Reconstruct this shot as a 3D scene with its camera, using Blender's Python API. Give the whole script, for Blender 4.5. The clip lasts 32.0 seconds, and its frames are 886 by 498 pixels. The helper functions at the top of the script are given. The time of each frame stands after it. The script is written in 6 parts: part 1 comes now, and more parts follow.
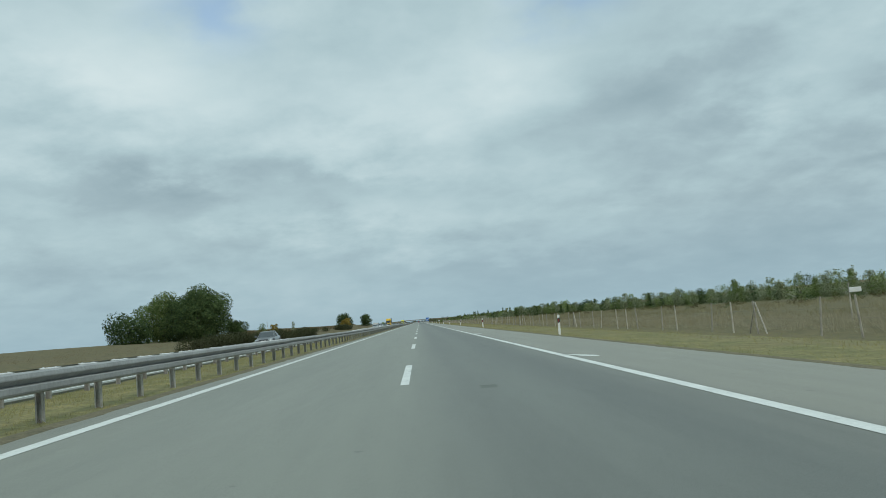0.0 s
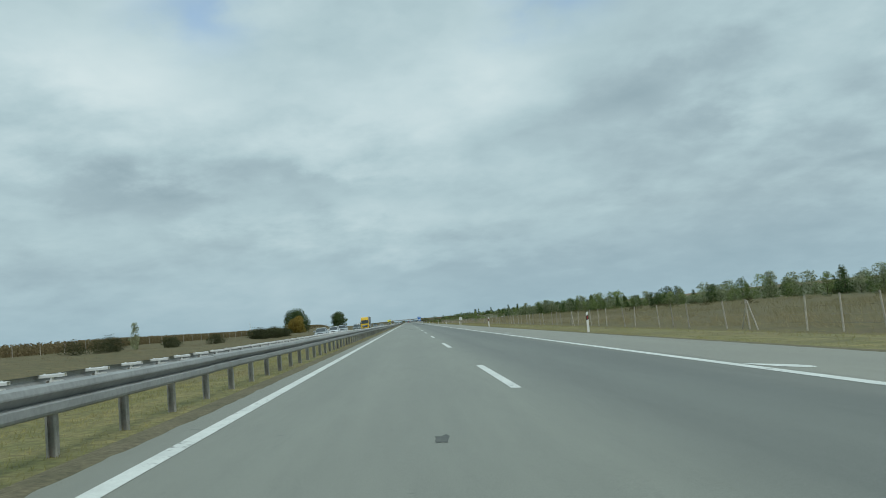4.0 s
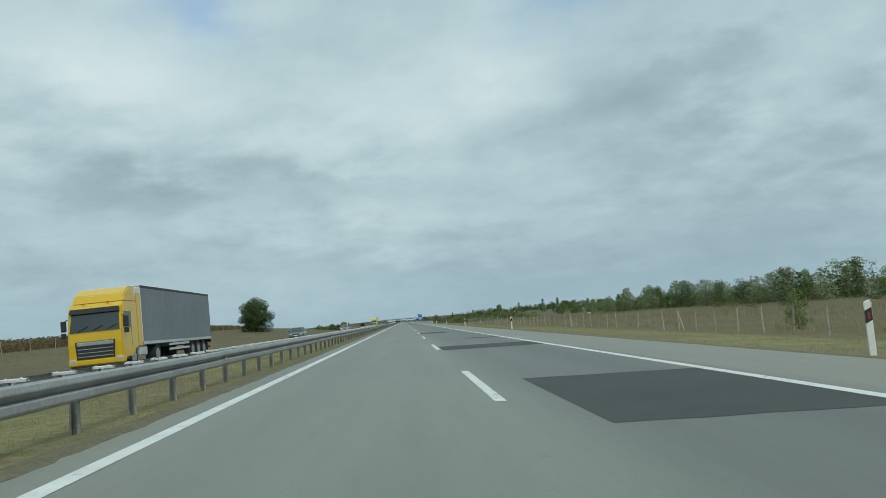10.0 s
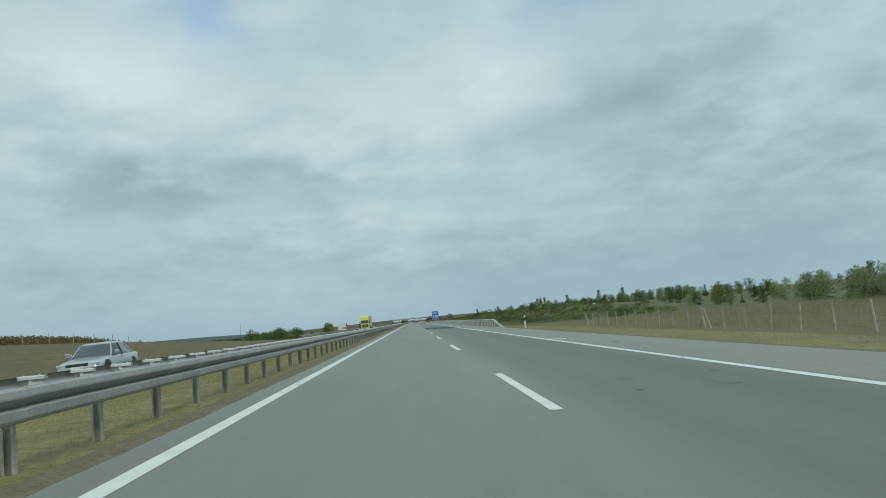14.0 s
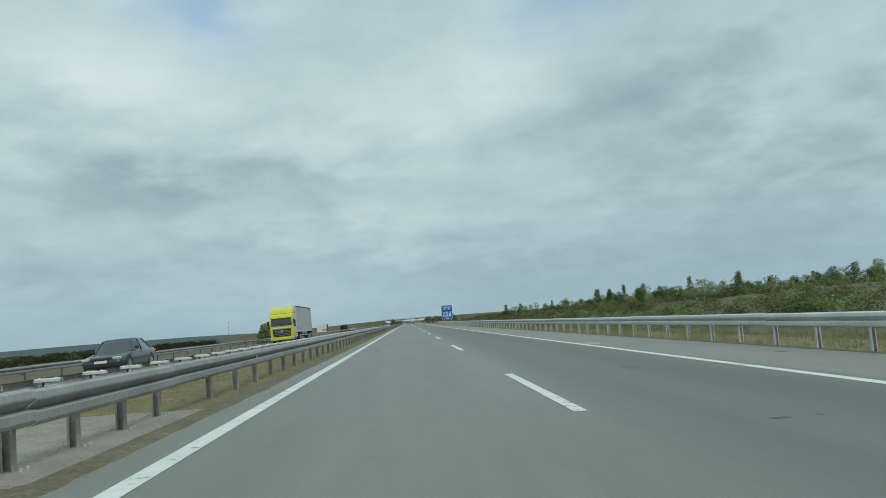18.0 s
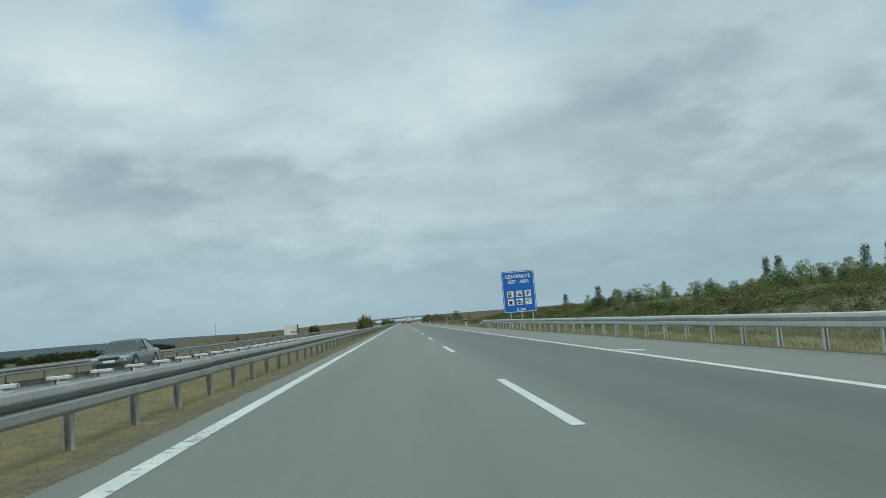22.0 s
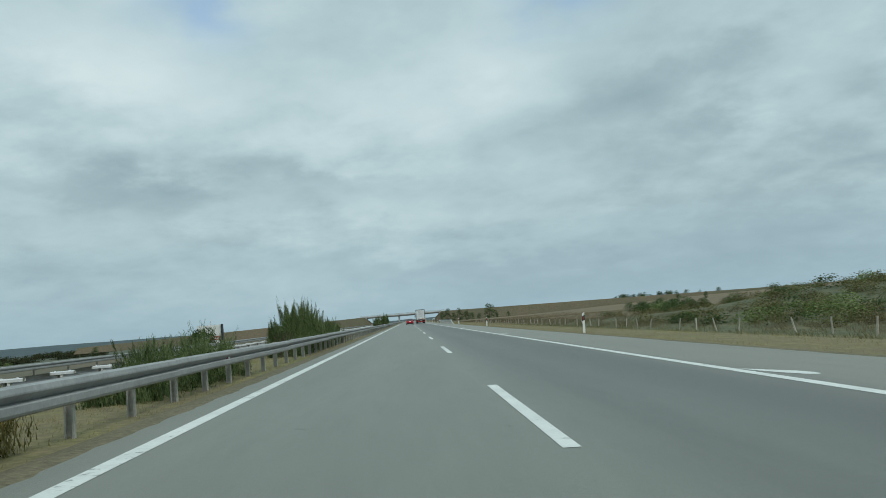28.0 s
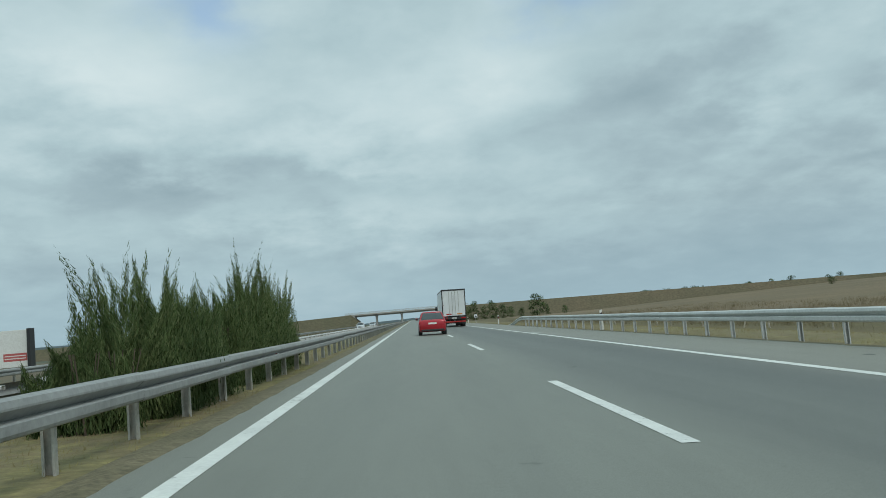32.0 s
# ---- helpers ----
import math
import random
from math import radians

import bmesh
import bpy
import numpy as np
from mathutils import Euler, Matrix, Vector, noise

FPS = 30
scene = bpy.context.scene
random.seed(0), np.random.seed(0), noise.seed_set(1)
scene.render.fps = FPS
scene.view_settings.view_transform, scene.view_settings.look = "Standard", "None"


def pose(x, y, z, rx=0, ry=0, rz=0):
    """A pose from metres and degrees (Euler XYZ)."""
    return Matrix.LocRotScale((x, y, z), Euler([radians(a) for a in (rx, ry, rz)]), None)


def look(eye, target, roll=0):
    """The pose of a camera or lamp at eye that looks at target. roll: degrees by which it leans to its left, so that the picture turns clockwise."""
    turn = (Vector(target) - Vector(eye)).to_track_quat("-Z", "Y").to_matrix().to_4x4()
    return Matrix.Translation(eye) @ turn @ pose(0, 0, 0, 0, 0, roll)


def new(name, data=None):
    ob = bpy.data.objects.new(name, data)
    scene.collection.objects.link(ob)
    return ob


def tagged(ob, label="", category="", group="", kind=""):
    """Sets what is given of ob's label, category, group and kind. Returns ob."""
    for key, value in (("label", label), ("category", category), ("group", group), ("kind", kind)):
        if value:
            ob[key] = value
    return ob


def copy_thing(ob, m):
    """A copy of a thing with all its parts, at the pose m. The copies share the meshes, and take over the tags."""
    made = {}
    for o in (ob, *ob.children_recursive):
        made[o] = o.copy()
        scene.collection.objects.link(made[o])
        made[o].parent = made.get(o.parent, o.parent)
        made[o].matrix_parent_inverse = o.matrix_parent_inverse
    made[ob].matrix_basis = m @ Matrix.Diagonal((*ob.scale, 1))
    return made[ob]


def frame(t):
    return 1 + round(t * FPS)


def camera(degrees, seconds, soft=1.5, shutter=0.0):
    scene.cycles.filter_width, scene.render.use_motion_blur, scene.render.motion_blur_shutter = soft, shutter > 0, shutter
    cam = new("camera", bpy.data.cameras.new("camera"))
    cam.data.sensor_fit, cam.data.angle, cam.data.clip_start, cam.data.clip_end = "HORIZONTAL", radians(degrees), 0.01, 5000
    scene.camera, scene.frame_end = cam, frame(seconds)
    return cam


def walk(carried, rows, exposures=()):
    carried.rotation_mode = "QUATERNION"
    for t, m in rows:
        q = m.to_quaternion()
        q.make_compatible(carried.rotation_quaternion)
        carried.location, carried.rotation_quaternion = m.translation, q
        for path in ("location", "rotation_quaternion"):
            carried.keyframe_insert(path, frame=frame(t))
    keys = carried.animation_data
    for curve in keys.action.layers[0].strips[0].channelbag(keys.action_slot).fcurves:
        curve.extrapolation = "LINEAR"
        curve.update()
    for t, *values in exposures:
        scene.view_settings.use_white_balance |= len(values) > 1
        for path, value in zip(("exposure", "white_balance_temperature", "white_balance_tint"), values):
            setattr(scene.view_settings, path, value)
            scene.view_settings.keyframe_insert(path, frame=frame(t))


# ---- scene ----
cam = camera(58.85, 32.0, soft=0.9)
PATH = [
    (0.0, pose(0.338, 0.000, 1.050, 95.132, 4.944, -1.726)),
    (1.0, pose(-0.370, 36.390, 1.079, 95.049, 4.561, -1.701)),
    (2.0, pose(-1.130, 74.050, 1.086, 94.996, 4.309, -2.030)),
    (3.0, pose(-1.502, 110.220, 1.103, 95.064, 4.909, -2.196)),
    (6.0, pose(-1.486, 217.904, 1.103, 95.054, 5.173, -3.048)),
    (7.0, pose(-1.184, 254.205, 1.071, 95.091, 4.795, -3.044)),
    (8.0, pose(-1.084, 290.650, 1.097, 95.022, 4.753, -3.091)),
    (9.0, pose(-1.128, 327.335, 1.127, 94.887, 4.725, -3.119)),
    (10.0, pose(-1.135, 363.557, 1.097, 95.027, 4.689, -2.839)),
    (11.0, pose(-1.102, 399.804, 1.089, 95.038, 4.724, -2.861)),
    (12.0, pose(-1.126, 436.171, 1.085, 94.993, 4.636, -2.554)),
    (13.0, pose(-1.333, 472.699, 1.075, 94.993, 4.537, -2.446)),
    (14.0, pose(-1.500, 508.820, 1.104, 95.071, 5.126, -2.248)),
    (16.5, pose(-1.658, 599.562, 1.116, 95.050, 4.901, -2.511)),
    (17.0, pose(-1.709, 617.994, 1.121, 95.086, 4.778, -2.630)),
    (18.0, pose(-1.751, 653.167, 1.080, 95.121, 4.678, -2.597)),
    (19.0, pose(-1.780, 689.252, 1.098, 95.081, 4.628, -2.668)),
    (20.0, pose(-1.745, 725.861, 1.117, 95.007, 4.783, -2.825)),
    (21.0, pose(-1.661, 761.986, 1.108, 94.980, 4.763, -2.829)),
    (22.0, pose(-1.597, 798.001, 1.116, 95.044, 4.852, -3.008)),
    (23.0, pose(-1.399, 834.417, 1.128, 94.963, 4.929, -2.957)),
    (24.0, pose(-1.289, 870.453, 1.118, 94.964, 4.807, -2.877)),
    (25.0, pose(-1.204, 906.798, 1.107, 94.937, 4.749, -2.863)),
    (26.0, pose(-1.147, 943.084, 1.106, 94.931, 4.783, -2.734)),
    (28.5, pose(-1.268, 1033.280, 1.099, 95.033, 4.751, -2.473)),
    (29.0, pose(-1.361, 1051.298, 1.107, 95.077, 4.859, -2.426)),
    (30.0, pose(-1.556, 1087.259, 1.096, 95.088, 4.731, -2.136)),
    (30.5, pose(-1.701, 1105.396, 1.084, 95.090, 4.472, -2.162)),
    (31.0, pose(-1.819, 1123.379, 1.094, 95.126, 4.585, -2.047)),
    (32.0, pose(-2.028, 1159.500, 1.112, 94.937, 4.967, -2.179)),
]
walk(cam, PATH)

# ---- world and sun ----
SUN_EL, SUN_AZ = 42.0, 150.0
CLOUDS = [
    (-20.6, 18.3, 7.8, 3.3, -5, 0.16),
    (-18.8, 10.0, 7.8, 1.9, -8, -0.15),
    (-24.7, 9.8, 2.9, 1.2, -5, 0.06),
    (-11.7, 8.6, 5.4, 1.2, -5, 0.07),
    (-3.2, 15.2, 9.9, 2.9, 5, 0.07),
    (-6.0, 10.9, 6.2, 1.0, -10, -0.06),
    (18.6, 15.0, 10.0, 1.5, 14, -0.11),
    (8.0, 18.0, 4.9, 2.3, -5, 0.08),
    (25.8, 16.8, 10.7, 3.3, 10, 0.1),
    (27.1, 12.7, 3.7, 2.1, 15, 0.1),
    (19.2, 8.7, 5.8, 1.4, 5, 0.05),
    (-0.4, 7.7, 6.6, 1.2, -5, 0.05),
    (3.4, 3.7, 12.4, 1.2, -5, -0.06),
    (25.0, 7.0, 13.0, 8.0, 0, -0.125),
    (22.0, 22.0, 9.0, 7.0, 0, -0.05),
    (2.0, 15.5, 13.0, 5.0, 0, 0.06),
]



def nodes_of(tree):
    tree.nodes.clear()
    return tree.nodes, tree.links


def val(nt, op, a, b=None, c=None):
    n = nt.nodes.new("ShaderNodeMath")
    n.operation = op
    for i, v in enumerate((a, b, c)):
        if v is None:
            continue
        if isinstance(v, (int, float)):
            n.inputs[i].default_value = v
        else:
            nt.links.new(v, n.inputs[i])
    return n.outputs[0]


def ramp(nt, fac, stops):
    n = nt.nodes.new("ShaderNodeValToRGB")
    e = n.color_ramp.elements
    while len(e) > 1:
        e.remove(e[-1])
    for i, (p, c) in enumerate(stops):
        k = e[0] if i == 0 else e.new(p)
        k.position = p
        k.color = (*c, 1) if len(c) == 3 else c
    nt.links.new(fac, n.inputs[0])
    return n.outputs[0]


def mixc(nt, fac, a, b, mode="MIX"):
    n = nt.nodes.new("ShaderNodeMix")
    n.data_type, n.blend_type = "RGBA", mode
    for sock, v in ((n.inputs["Factor"], fac), (n.inputs[6], a), (n.inputs[7], b)):
        if isinstance(v, (int, float)):
            sock.default_value = v
        elif isinstance(v, tuple):
            sock.default_value = (*v, 1)
        else:
            nt.links.new(v, sock)
    return n.outputs[2]


def noise_of(nt, vec, scale, detail=4.0, rough=0.55, distort=0.0):
    n = nt.nodes.new("ShaderNodeTexNoise")
    n.inputs["Scale"].default_value = scale
    n.inputs["Detail"].default_value = detail
    n.inputs["Roughness"].default_value = rough
    n.inputs["Distortion"].default_value = distort
    nt.links.new(vec, n.inputs["Vector"])
    return n.outputs["Fac"]


def build_world():
    world = bpy.data.worlds.new("sky")
    scene.world = world
    world.use_nodes = True
    nt = world.node_tree
    nodes_of(nt)
    out = nt.nodes.new("ShaderNodeOutputWorld")
    bg = nt.nodes.new("ShaderNodeBackground")
    sky = nt.nodes.new("ShaderNodeTexSky")
    sky.sky_type, sky.sun_disc = "NISHITA", False
    sky.sun_elevation, sky.sun_rotation = radians(SUN_EL), radians(SUN_AZ)
    tc = nt.nodes.new("ShaderNodeTexCoord")
    sep = nt.nodes.new("ShaderNodeSeparateXYZ")
    nt.links.new(tc.outputs["Generated"], sep.inputs[0])
    x, y, z = sep.outputs
    up = val(nt, "MAXIMUM", z, 0.0)
    # soft overcast: rounded banks of cloud, finer towards the horizon
    den = val(nt, "ADD", up, 0.30)
    comb = nt.nodes.new("ShaderNodeCombineXYZ")
    nt.links.new(val(nt, "DIVIDE", x, den), comb.inputs[0])
    nt.links.new(val(nt, "DIVIDE", y, den), comb.inputs[1])
    turn = nt.nodes.new("ShaderNodeMapping")
    turn.inputs["Scale"].default_value = (1.0, 1.0, 1.0)
    turn.inputs["Location"].default_value = (5.3, 1.4, 0.0)
    nt.links.new(comb.outputs[0], turn.inputs[0])
    vec = turn.outputs[0]
    big = noise_of(nt, vec, 1.5, 2.0, 0.45, 0.0)
    mid = noise_of(nt, vec, 4.6, 6.0, 0.56, 0.1)
    puff = noise_of(nt, vec, 9.5, 5.0, 0.52, 0.25)
    dens = val(nt, "ADD", val(nt, "MULTIPLY_ADD", big, 0.28, 0.180), val(nt, "MULTIPLY", mid, 0.25))
    dens = val(nt, "MULTIPLY_ADD", puff, 0.12, dens)
    # the banks that can be told apart: azimuth, elevation, half widths (degrees), tilt, weight
    warp = val(nt, "MULTIPLY", val(nt, "SUBTRACT", mid, 0.5), 13.0)
    az = val(nt, "ADD", val(nt, "MULTIPLY", val(nt, "ARCTAN2", x, y), 57.29578), warp)
    el = val(nt, "ADD", val(nt, "MULTIPLY", val(nt, "ARCSINE", z), 57.29578), val(nt, "MULTIPLY", warp, 0.4))
    for a0, e0, wa, we, tilt, wt in CLOUDS:
        c, s = math.cos(radians(tilt)), math.sin(radians(tilt))
        da, de = val(nt, "SUBTRACT", az, a0), val(nt, "SUBTRACT", el, e0)
        u = val(nt, "DIVIDE", val(nt, "ADD", val(nt, "MULTIPLY", da, c), val(nt, "MULTIPLY", de, s)), wa)
        v = val(nt, "DIVIDE", val(nt, "SUBTRACT", val(nt, "MULTIPLY", de, c), val(nt, "MULTIPLY", da, s)), we)
        r2 = val(nt, "ADD", val(nt, "MULTIPLY", u, u), val(nt, "MULTIPLY", v, v))
        g = val(nt, "EXPONENT", val(nt, "MULTIPLY", r2, -1.0))
        dens = val(nt, "MULTIPLY_ADD", g, wt, dens)
    tone = ramp(nt, dens, [(0.30, (0.30, 0.388, 0.425)), (0.42, (0.388, 0.482, 0.515)), (0.50, (0.465, 0.575, 0.60)),
                           (0.60, (0.575, 0.675, 0.69)), (0.72, (0.69, 0.765, 0.765))])
    # thin gaps of blue sky
    skyc = mixc(nt, 1.0, sky.outputs[0], (0.17, 0.17, 0.17), "MULTIPLY")
    colour = tone
    for a0, e0, wa, we in ((-12.6, 22.6, 3.4, 2.2), (13.5, 22.0, 3.2, 1.8)):
        u, v = val(nt, "DIVIDE", val(nt, "SUBTRACT", az, a0), wa), val(nt, "DIVIDE", val(nt, "SUBTRACT", el, e0), we)
        r2 = val(nt, "ADD", val(nt, "MULTIPLY", u, u), val(nt, "MULTIPLY", v, v))
        gap = val(nt, "EXPONENT", val(nt, "MULTIPLY", r2, -1.0))
        colour = mixc(nt, val(nt, "MULTIPLY", gap, 0.55), colour, skyc)
    # haze in the last degrees above the horizon
    low = ramp(nt, up, [(0.0, (1, 1, 1)), (0.12, (0, 0, 0))])
    colour = mixc(nt, val(nt, "MULTIPLY", low, 0.75), colour, (0.335, 0.452, 0.512))
    # an overcast dome is brighter towards the zenith
    lift = ramp(nt, up, [(0.0, (1, 1, 1)), (0.45, (1.0, 1.0, 1.0)), (0.8, (1.5, 1.5, 1.5)), (1.0, (1.7, 1.7, 1.7))])
    colour = mixc(nt, 1.0, colour, lift, "MULTIPLY")
    colour = mixc(nt, 1.0, colour, (0.920, 0.992, 1.016), "MULTIPLY")
    nt.links.new(colour, bg.inputs["Color"])
    bg.inputs["Strength"].default_value = 1.0
    nt.links.new(bg.outputs[0], out.inputs[0])


build_world()
sun = new("sun", bpy.data.lights.new("sun", "SUN"))
sun.data.energy, sun.data.angle, sun.data.color = 1.0, radians(14), (1.0, 0.96, 0.9)
sun.matrix_world = look((0, 0, 0), (-math.sin(radians(SUN_AZ)) * math.cos(radians(SUN_EL)),
                                    -math.cos(radians(SUN_AZ)) * math.cos(radians(SUN_EL)), -math.sin(radians(SUN_EL))))

# ---- materials ----


def mat(name, c1, c2=None, scale=1.0, rough=0.8, metal=0.0, bump=0.0, bscale=40.0, fine=0.25, rnd=0.0, spec=0.5, coat=0.0):
    m = bpy.data.materials.new(name)
    m.use_nodes = True
    nt = m.node_tree
    nodes_of(nt)
    out = nt.nodes.new("ShaderNodeOutputMaterial")
    p = nt.nodes.new("ShaderNodeBsdfPrincipled")
    nt.links.new(p.outputs[0], out.inputs[0])
    geo = nt.nodes.new("ShaderNodeNewGeometry")
    pos = geo.outputs["Position"]
    c2 = c2 or tuple(v * 0.75 for v in c1)
    f = noise_of(nt, pos, scale, 5.0, 0.6)
    f = ramp(nt, f, [(0.34, (0, 0, 0)), (0.66, (1, 1, 1))])
    col = mixc(nt, f, c1, c2)
    if fine:
        g = noise_of(nt, pos, bscale, 3.0, 0.6)
        g = ramp(nt, g, [(0.3, (1 - fine,) * 3), (0.7, (1 + fine,) * 3)])
        col = mixc(nt, 1.0, col, g, "MULTIPLY")
    if rnd:
        info = nt.nodes.new("ShaderNodeObjectInfo")
        r = ramp(nt, info.outputs["Random"], [(0.0, (1 - rnd,) * 3), (1.0, (1 + rnd,) * 3)])
        col = mixc(nt, 1.0, col, r, "MULTIPLY")
    nt.links.new(col, p.inputs["Base Color"])
    p.inputs["Roughness"].default_value = rough
    p.inputs["Metallic"].default_value = metal
    p.inputs["Specular IOR Level"].default_value = spec
    p.inputs["Coat Weight"].default_value = coat
    p.inputs["Coat Roughness"].default_value = 0.05
    if bump:
        b = nt.nodes.new("ShaderNodeBump")
        b.inputs["Strength"].default_value = bump
        b.inputs["Distance"].default_value = 0.02
        nt.links.new(noise_of(nt, pos, bscale, 4.0, 0.6), b.inputs["Height"])
        nt.links.new(b.outputs[0], p.inputs["Normal"])
    return m


def leaf_mat(name, c1, c2, c3, trans=0.34):
    m = bpy.data.materials.new(name)
    m.use_nodes = True
    nt = m.node_tree
    nodes_of(nt)
    out = nt.nodes.new("ShaderNodeOutputMaterial")
    p = nt.nodes.new("ShaderNodeBsdfPrincipled")
    tr = nt.nodes.new("ShaderNodeBsdfTranslucent")
    add = nt.nodes.new("ShaderNodeMixShader")
    add.inputs[0].default_value = trans
    geo = nt.nodes.new("ShaderNodeNewGeometry")
    info = nt.nodes.new("ShaderNodeObjectInfo")
    col = ramp(nt, geo.outputs["Random Per Island"], [(0.0, c1), (0.55, c2), (1.0, c3)])
    r = ramp(nt, info.outputs["Random"], [(0.0, (0.75, 0.78, 0.72)), (1.0, (1.25, 1.2, 1.2))])
    col = mixc(nt, 1.0, col, r, "MULTIPLY")
    nt.links.new(col, p.inputs["Base Color"])
    nt.links.new(col, tr.inputs["Color"])
    p.inputs["Roughness"].default_value = 0.7
    p.inputs["Specular IOR Level"].default_value = 0.25
    nt.links.new(p.outputs[0], add.inputs[1])
    nt.links.new(tr.outputs[0], add.inputs[2])
    nt.links.new(add.outputs[0], out.inputs[0])
    return m


def road_mat():
    """Worn asphalt: paler overtaking lane and shoulder, a darker slow lane, long streaks, cracks and specks."""
    m = bpy.data.materials.new("asphalt")
    m.use_nodes = True
    nt = m.node_tree
    nodes_of(nt)
    out = nt.nodes.new("ShaderNodeOutputMaterial")
    p = nt.nodes.new("ShaderNodeBsdfPrincipled")
    nt.links.new(p.outputs[0], out.inputs[0])
    geo = nt.nodes.new("ShaderNodeNewGeometry")
    pos = geo.outputs["Position"]
    sep = nt.nodes.new("ShaderNodeSeparateXYZ")
    nt.links.new(pos, sep.inputs[0])
    x = sep.outputs[0]
    mp = nt.nodes.new("ShaderNodeMapping")
    mp.inputs["Scale"].default_value = (1.0, 0.05, 1.0)
    nt.links.new(pos, mp.inputs[0])
    streak = noise_of(nt, mp.outputs[0], 1.6, 4.0, 0.6)
    wob = val(nt, "MULTIPLY", val(nt, "SUBTRACT", streak, 0.5), 0.9)
    xw = val(nt, "ADD", x, wob)
    lane = ramp(nt, val(nt, "MULTIPLY_ADD", xw, 0.05, 0.5),
                [(0.0, (0.168, 0.171, 0.138)), (0.31, (0.176, 0.179, 0.147)), (0.36, (0.165, 0.170, 0.140)), (0.4, (0.176, 0.180, 0.149)), (0.445, (0.166, 0.171, 0.141)), (0.495, (0.174, 0.179, 0.147)), (0.53, (0.131, 0.136, 0.114)), (0.55, (0.106, 0.111, 0.094)), (0.59, (0.116, 0.122, 0.103)), (0.635, (0.092, 0.097, 0.083)), (0.662, (0.098, 0.102, 0.086)), (0.688, (0.132, 0.133, 0.110)), (0.712, (0.194, 0.189, 0.151)), (1.0, (0.194, 0.189, 0.151))])
    mp2 = nt.nodes.new("ShaderNodeMapping")
    mp2.inputs["Scale"].default_value = (1.0, 0.12, 1.0)
    nt.links.new(pos, mp2.inputs[0])
    blot = noise_of(nt, mp2.outputs[0], 0.55, 5.0, 0.6)
    blot = ramp(nt, blot, [(0.3, (0.93, 0.93, 0.93)), (0.7, (1.06, 1.06, 1.055))])
    col = mixc(nt, 1.0, lane, blot, "MULTIPLY")
    st2 = ramp(nt, streak, [(0.3, (0.95, 0.95, 0.95)), (0.7, (1.05, 1.05, 1.05))])
    col = mixc(nt, 1.0, col, st2, "MULTIPLY")
    spots = noise_of(nt, mp2.outputs[0], 5.0, 4.0, 0.65)
    col = mixc(nt, 1.0, col, ramp(nt, spots, [(0.28, (0.93, 0.93, 0.93)), (0.5, (1.0, 1.0, 1.0)), (0.72, (1.05, 1.05, 1.05))]), "MULTIPLY")
    # the first stretch is an older, more bleached surfacing
    age = ramp(nt, val(nt, "MULTIPLY", sep.outputs[1], 0.001), [(0.33, (1.19, 1.18, 1.16)), (0.44, (1.0, 1.0, 1.0))])
    col = mixc(nt, 1.0, col, age, "MULTIPLY")
    pit = noise_of(nt, pos, 2.6, 3.0, 0.6)
    col = mixc(nt, 1.0, col, ramp(nt, pit, [(0.25, (0.62, 0.62, 0.62)), (0.30, (1.0, 1.0, 1.0)), (0.70, (1.0, 1.0, 1.0)), (0.76, (1.12, 1.12, 1.12))]), "MULTIPLY")
    grain = noise_of(nt, pos, 90.0, 2.0, 0.7)
    col = mixc(nt, 1.0, col, ramp(nt, grain, [(0.25, (0.75, 0.75, 0.75)), (0.75, (1.25, 1.25, 1.25))]), "MULTIPLY")
    nt.links.new(col, p.inputs["Base Color"])
    p.inputs["Roughness"].default_value = 0.55
    p.inputs["Specular IOR Level"].default_value = 0.70
    b = nt.nodes.new("ShaderNodeBump")
    b.inputs["Strength"].default_value = 0.35
    b.inputs["Distance"].default_value = 0.01
    nt.links.new(grain, b.inputs["Height"])
    nt.links.new(b.outputs[0], p.inputs["Normal"])
    return m


def turf_mat(name, green, straw, brown, rough=0.95, bump=0.5):
    """Grass seen from above: drifts of green, straw and brown, each mottled by tufts."""
    m = mat(name, green, straw, 0.9, rough, bump=bump, bscale=9.0, fine=0.28)
    nt = m.node_tree
    p = [n for n in nt.nodes if n.type == "BSDF_PRINCIPLED"][0]
    pos = [n for n in nt.nodes if n.type == "NEW_GEOMETRY"][0].outputs["Position"]
    old = p.inputs["Base Color"].links[0].from_socket
    sep = nt.nodes.new("ShaderNodeSeparateXYZ")
    nt.links.new(pos, sep.inputs[0])
    dry = val(nt, "MULTIPLY_ADD", sep.outputs[1], 0.0002, noise_of(nt, pos, 0.11, 3.0, 0.55))
    drift = ramp(nt, val(nt, "SUBTRACT", dry, 0.10), [(0.42, (0, 0, 0)), (0.60, (1, 1, 1))])
    clump = ramp(nt, noise_of(nt, pos, 2.3, 4.0, 0.62), [(0.36, (0.25, 0.25, 0.25)), (0.62, (1, 1, 1))])
    col = mixc(nt, val(nt, "MULTIPLY", drift, clump), old, brown)
    tuft = ramp(nt, noise_of(nt, pos, 4.2, 4.0, 0.65), [(0.32, (0.72, 0.74, 0.70)), (0.5, (1, 1, 1)), (0.68, (1.22, 1.20, 1.16))])
    nt.links.new(mixc(nt, 1.0, col, tuft, "MULTIPLY"), p.inputs["Base Color"])
    return m


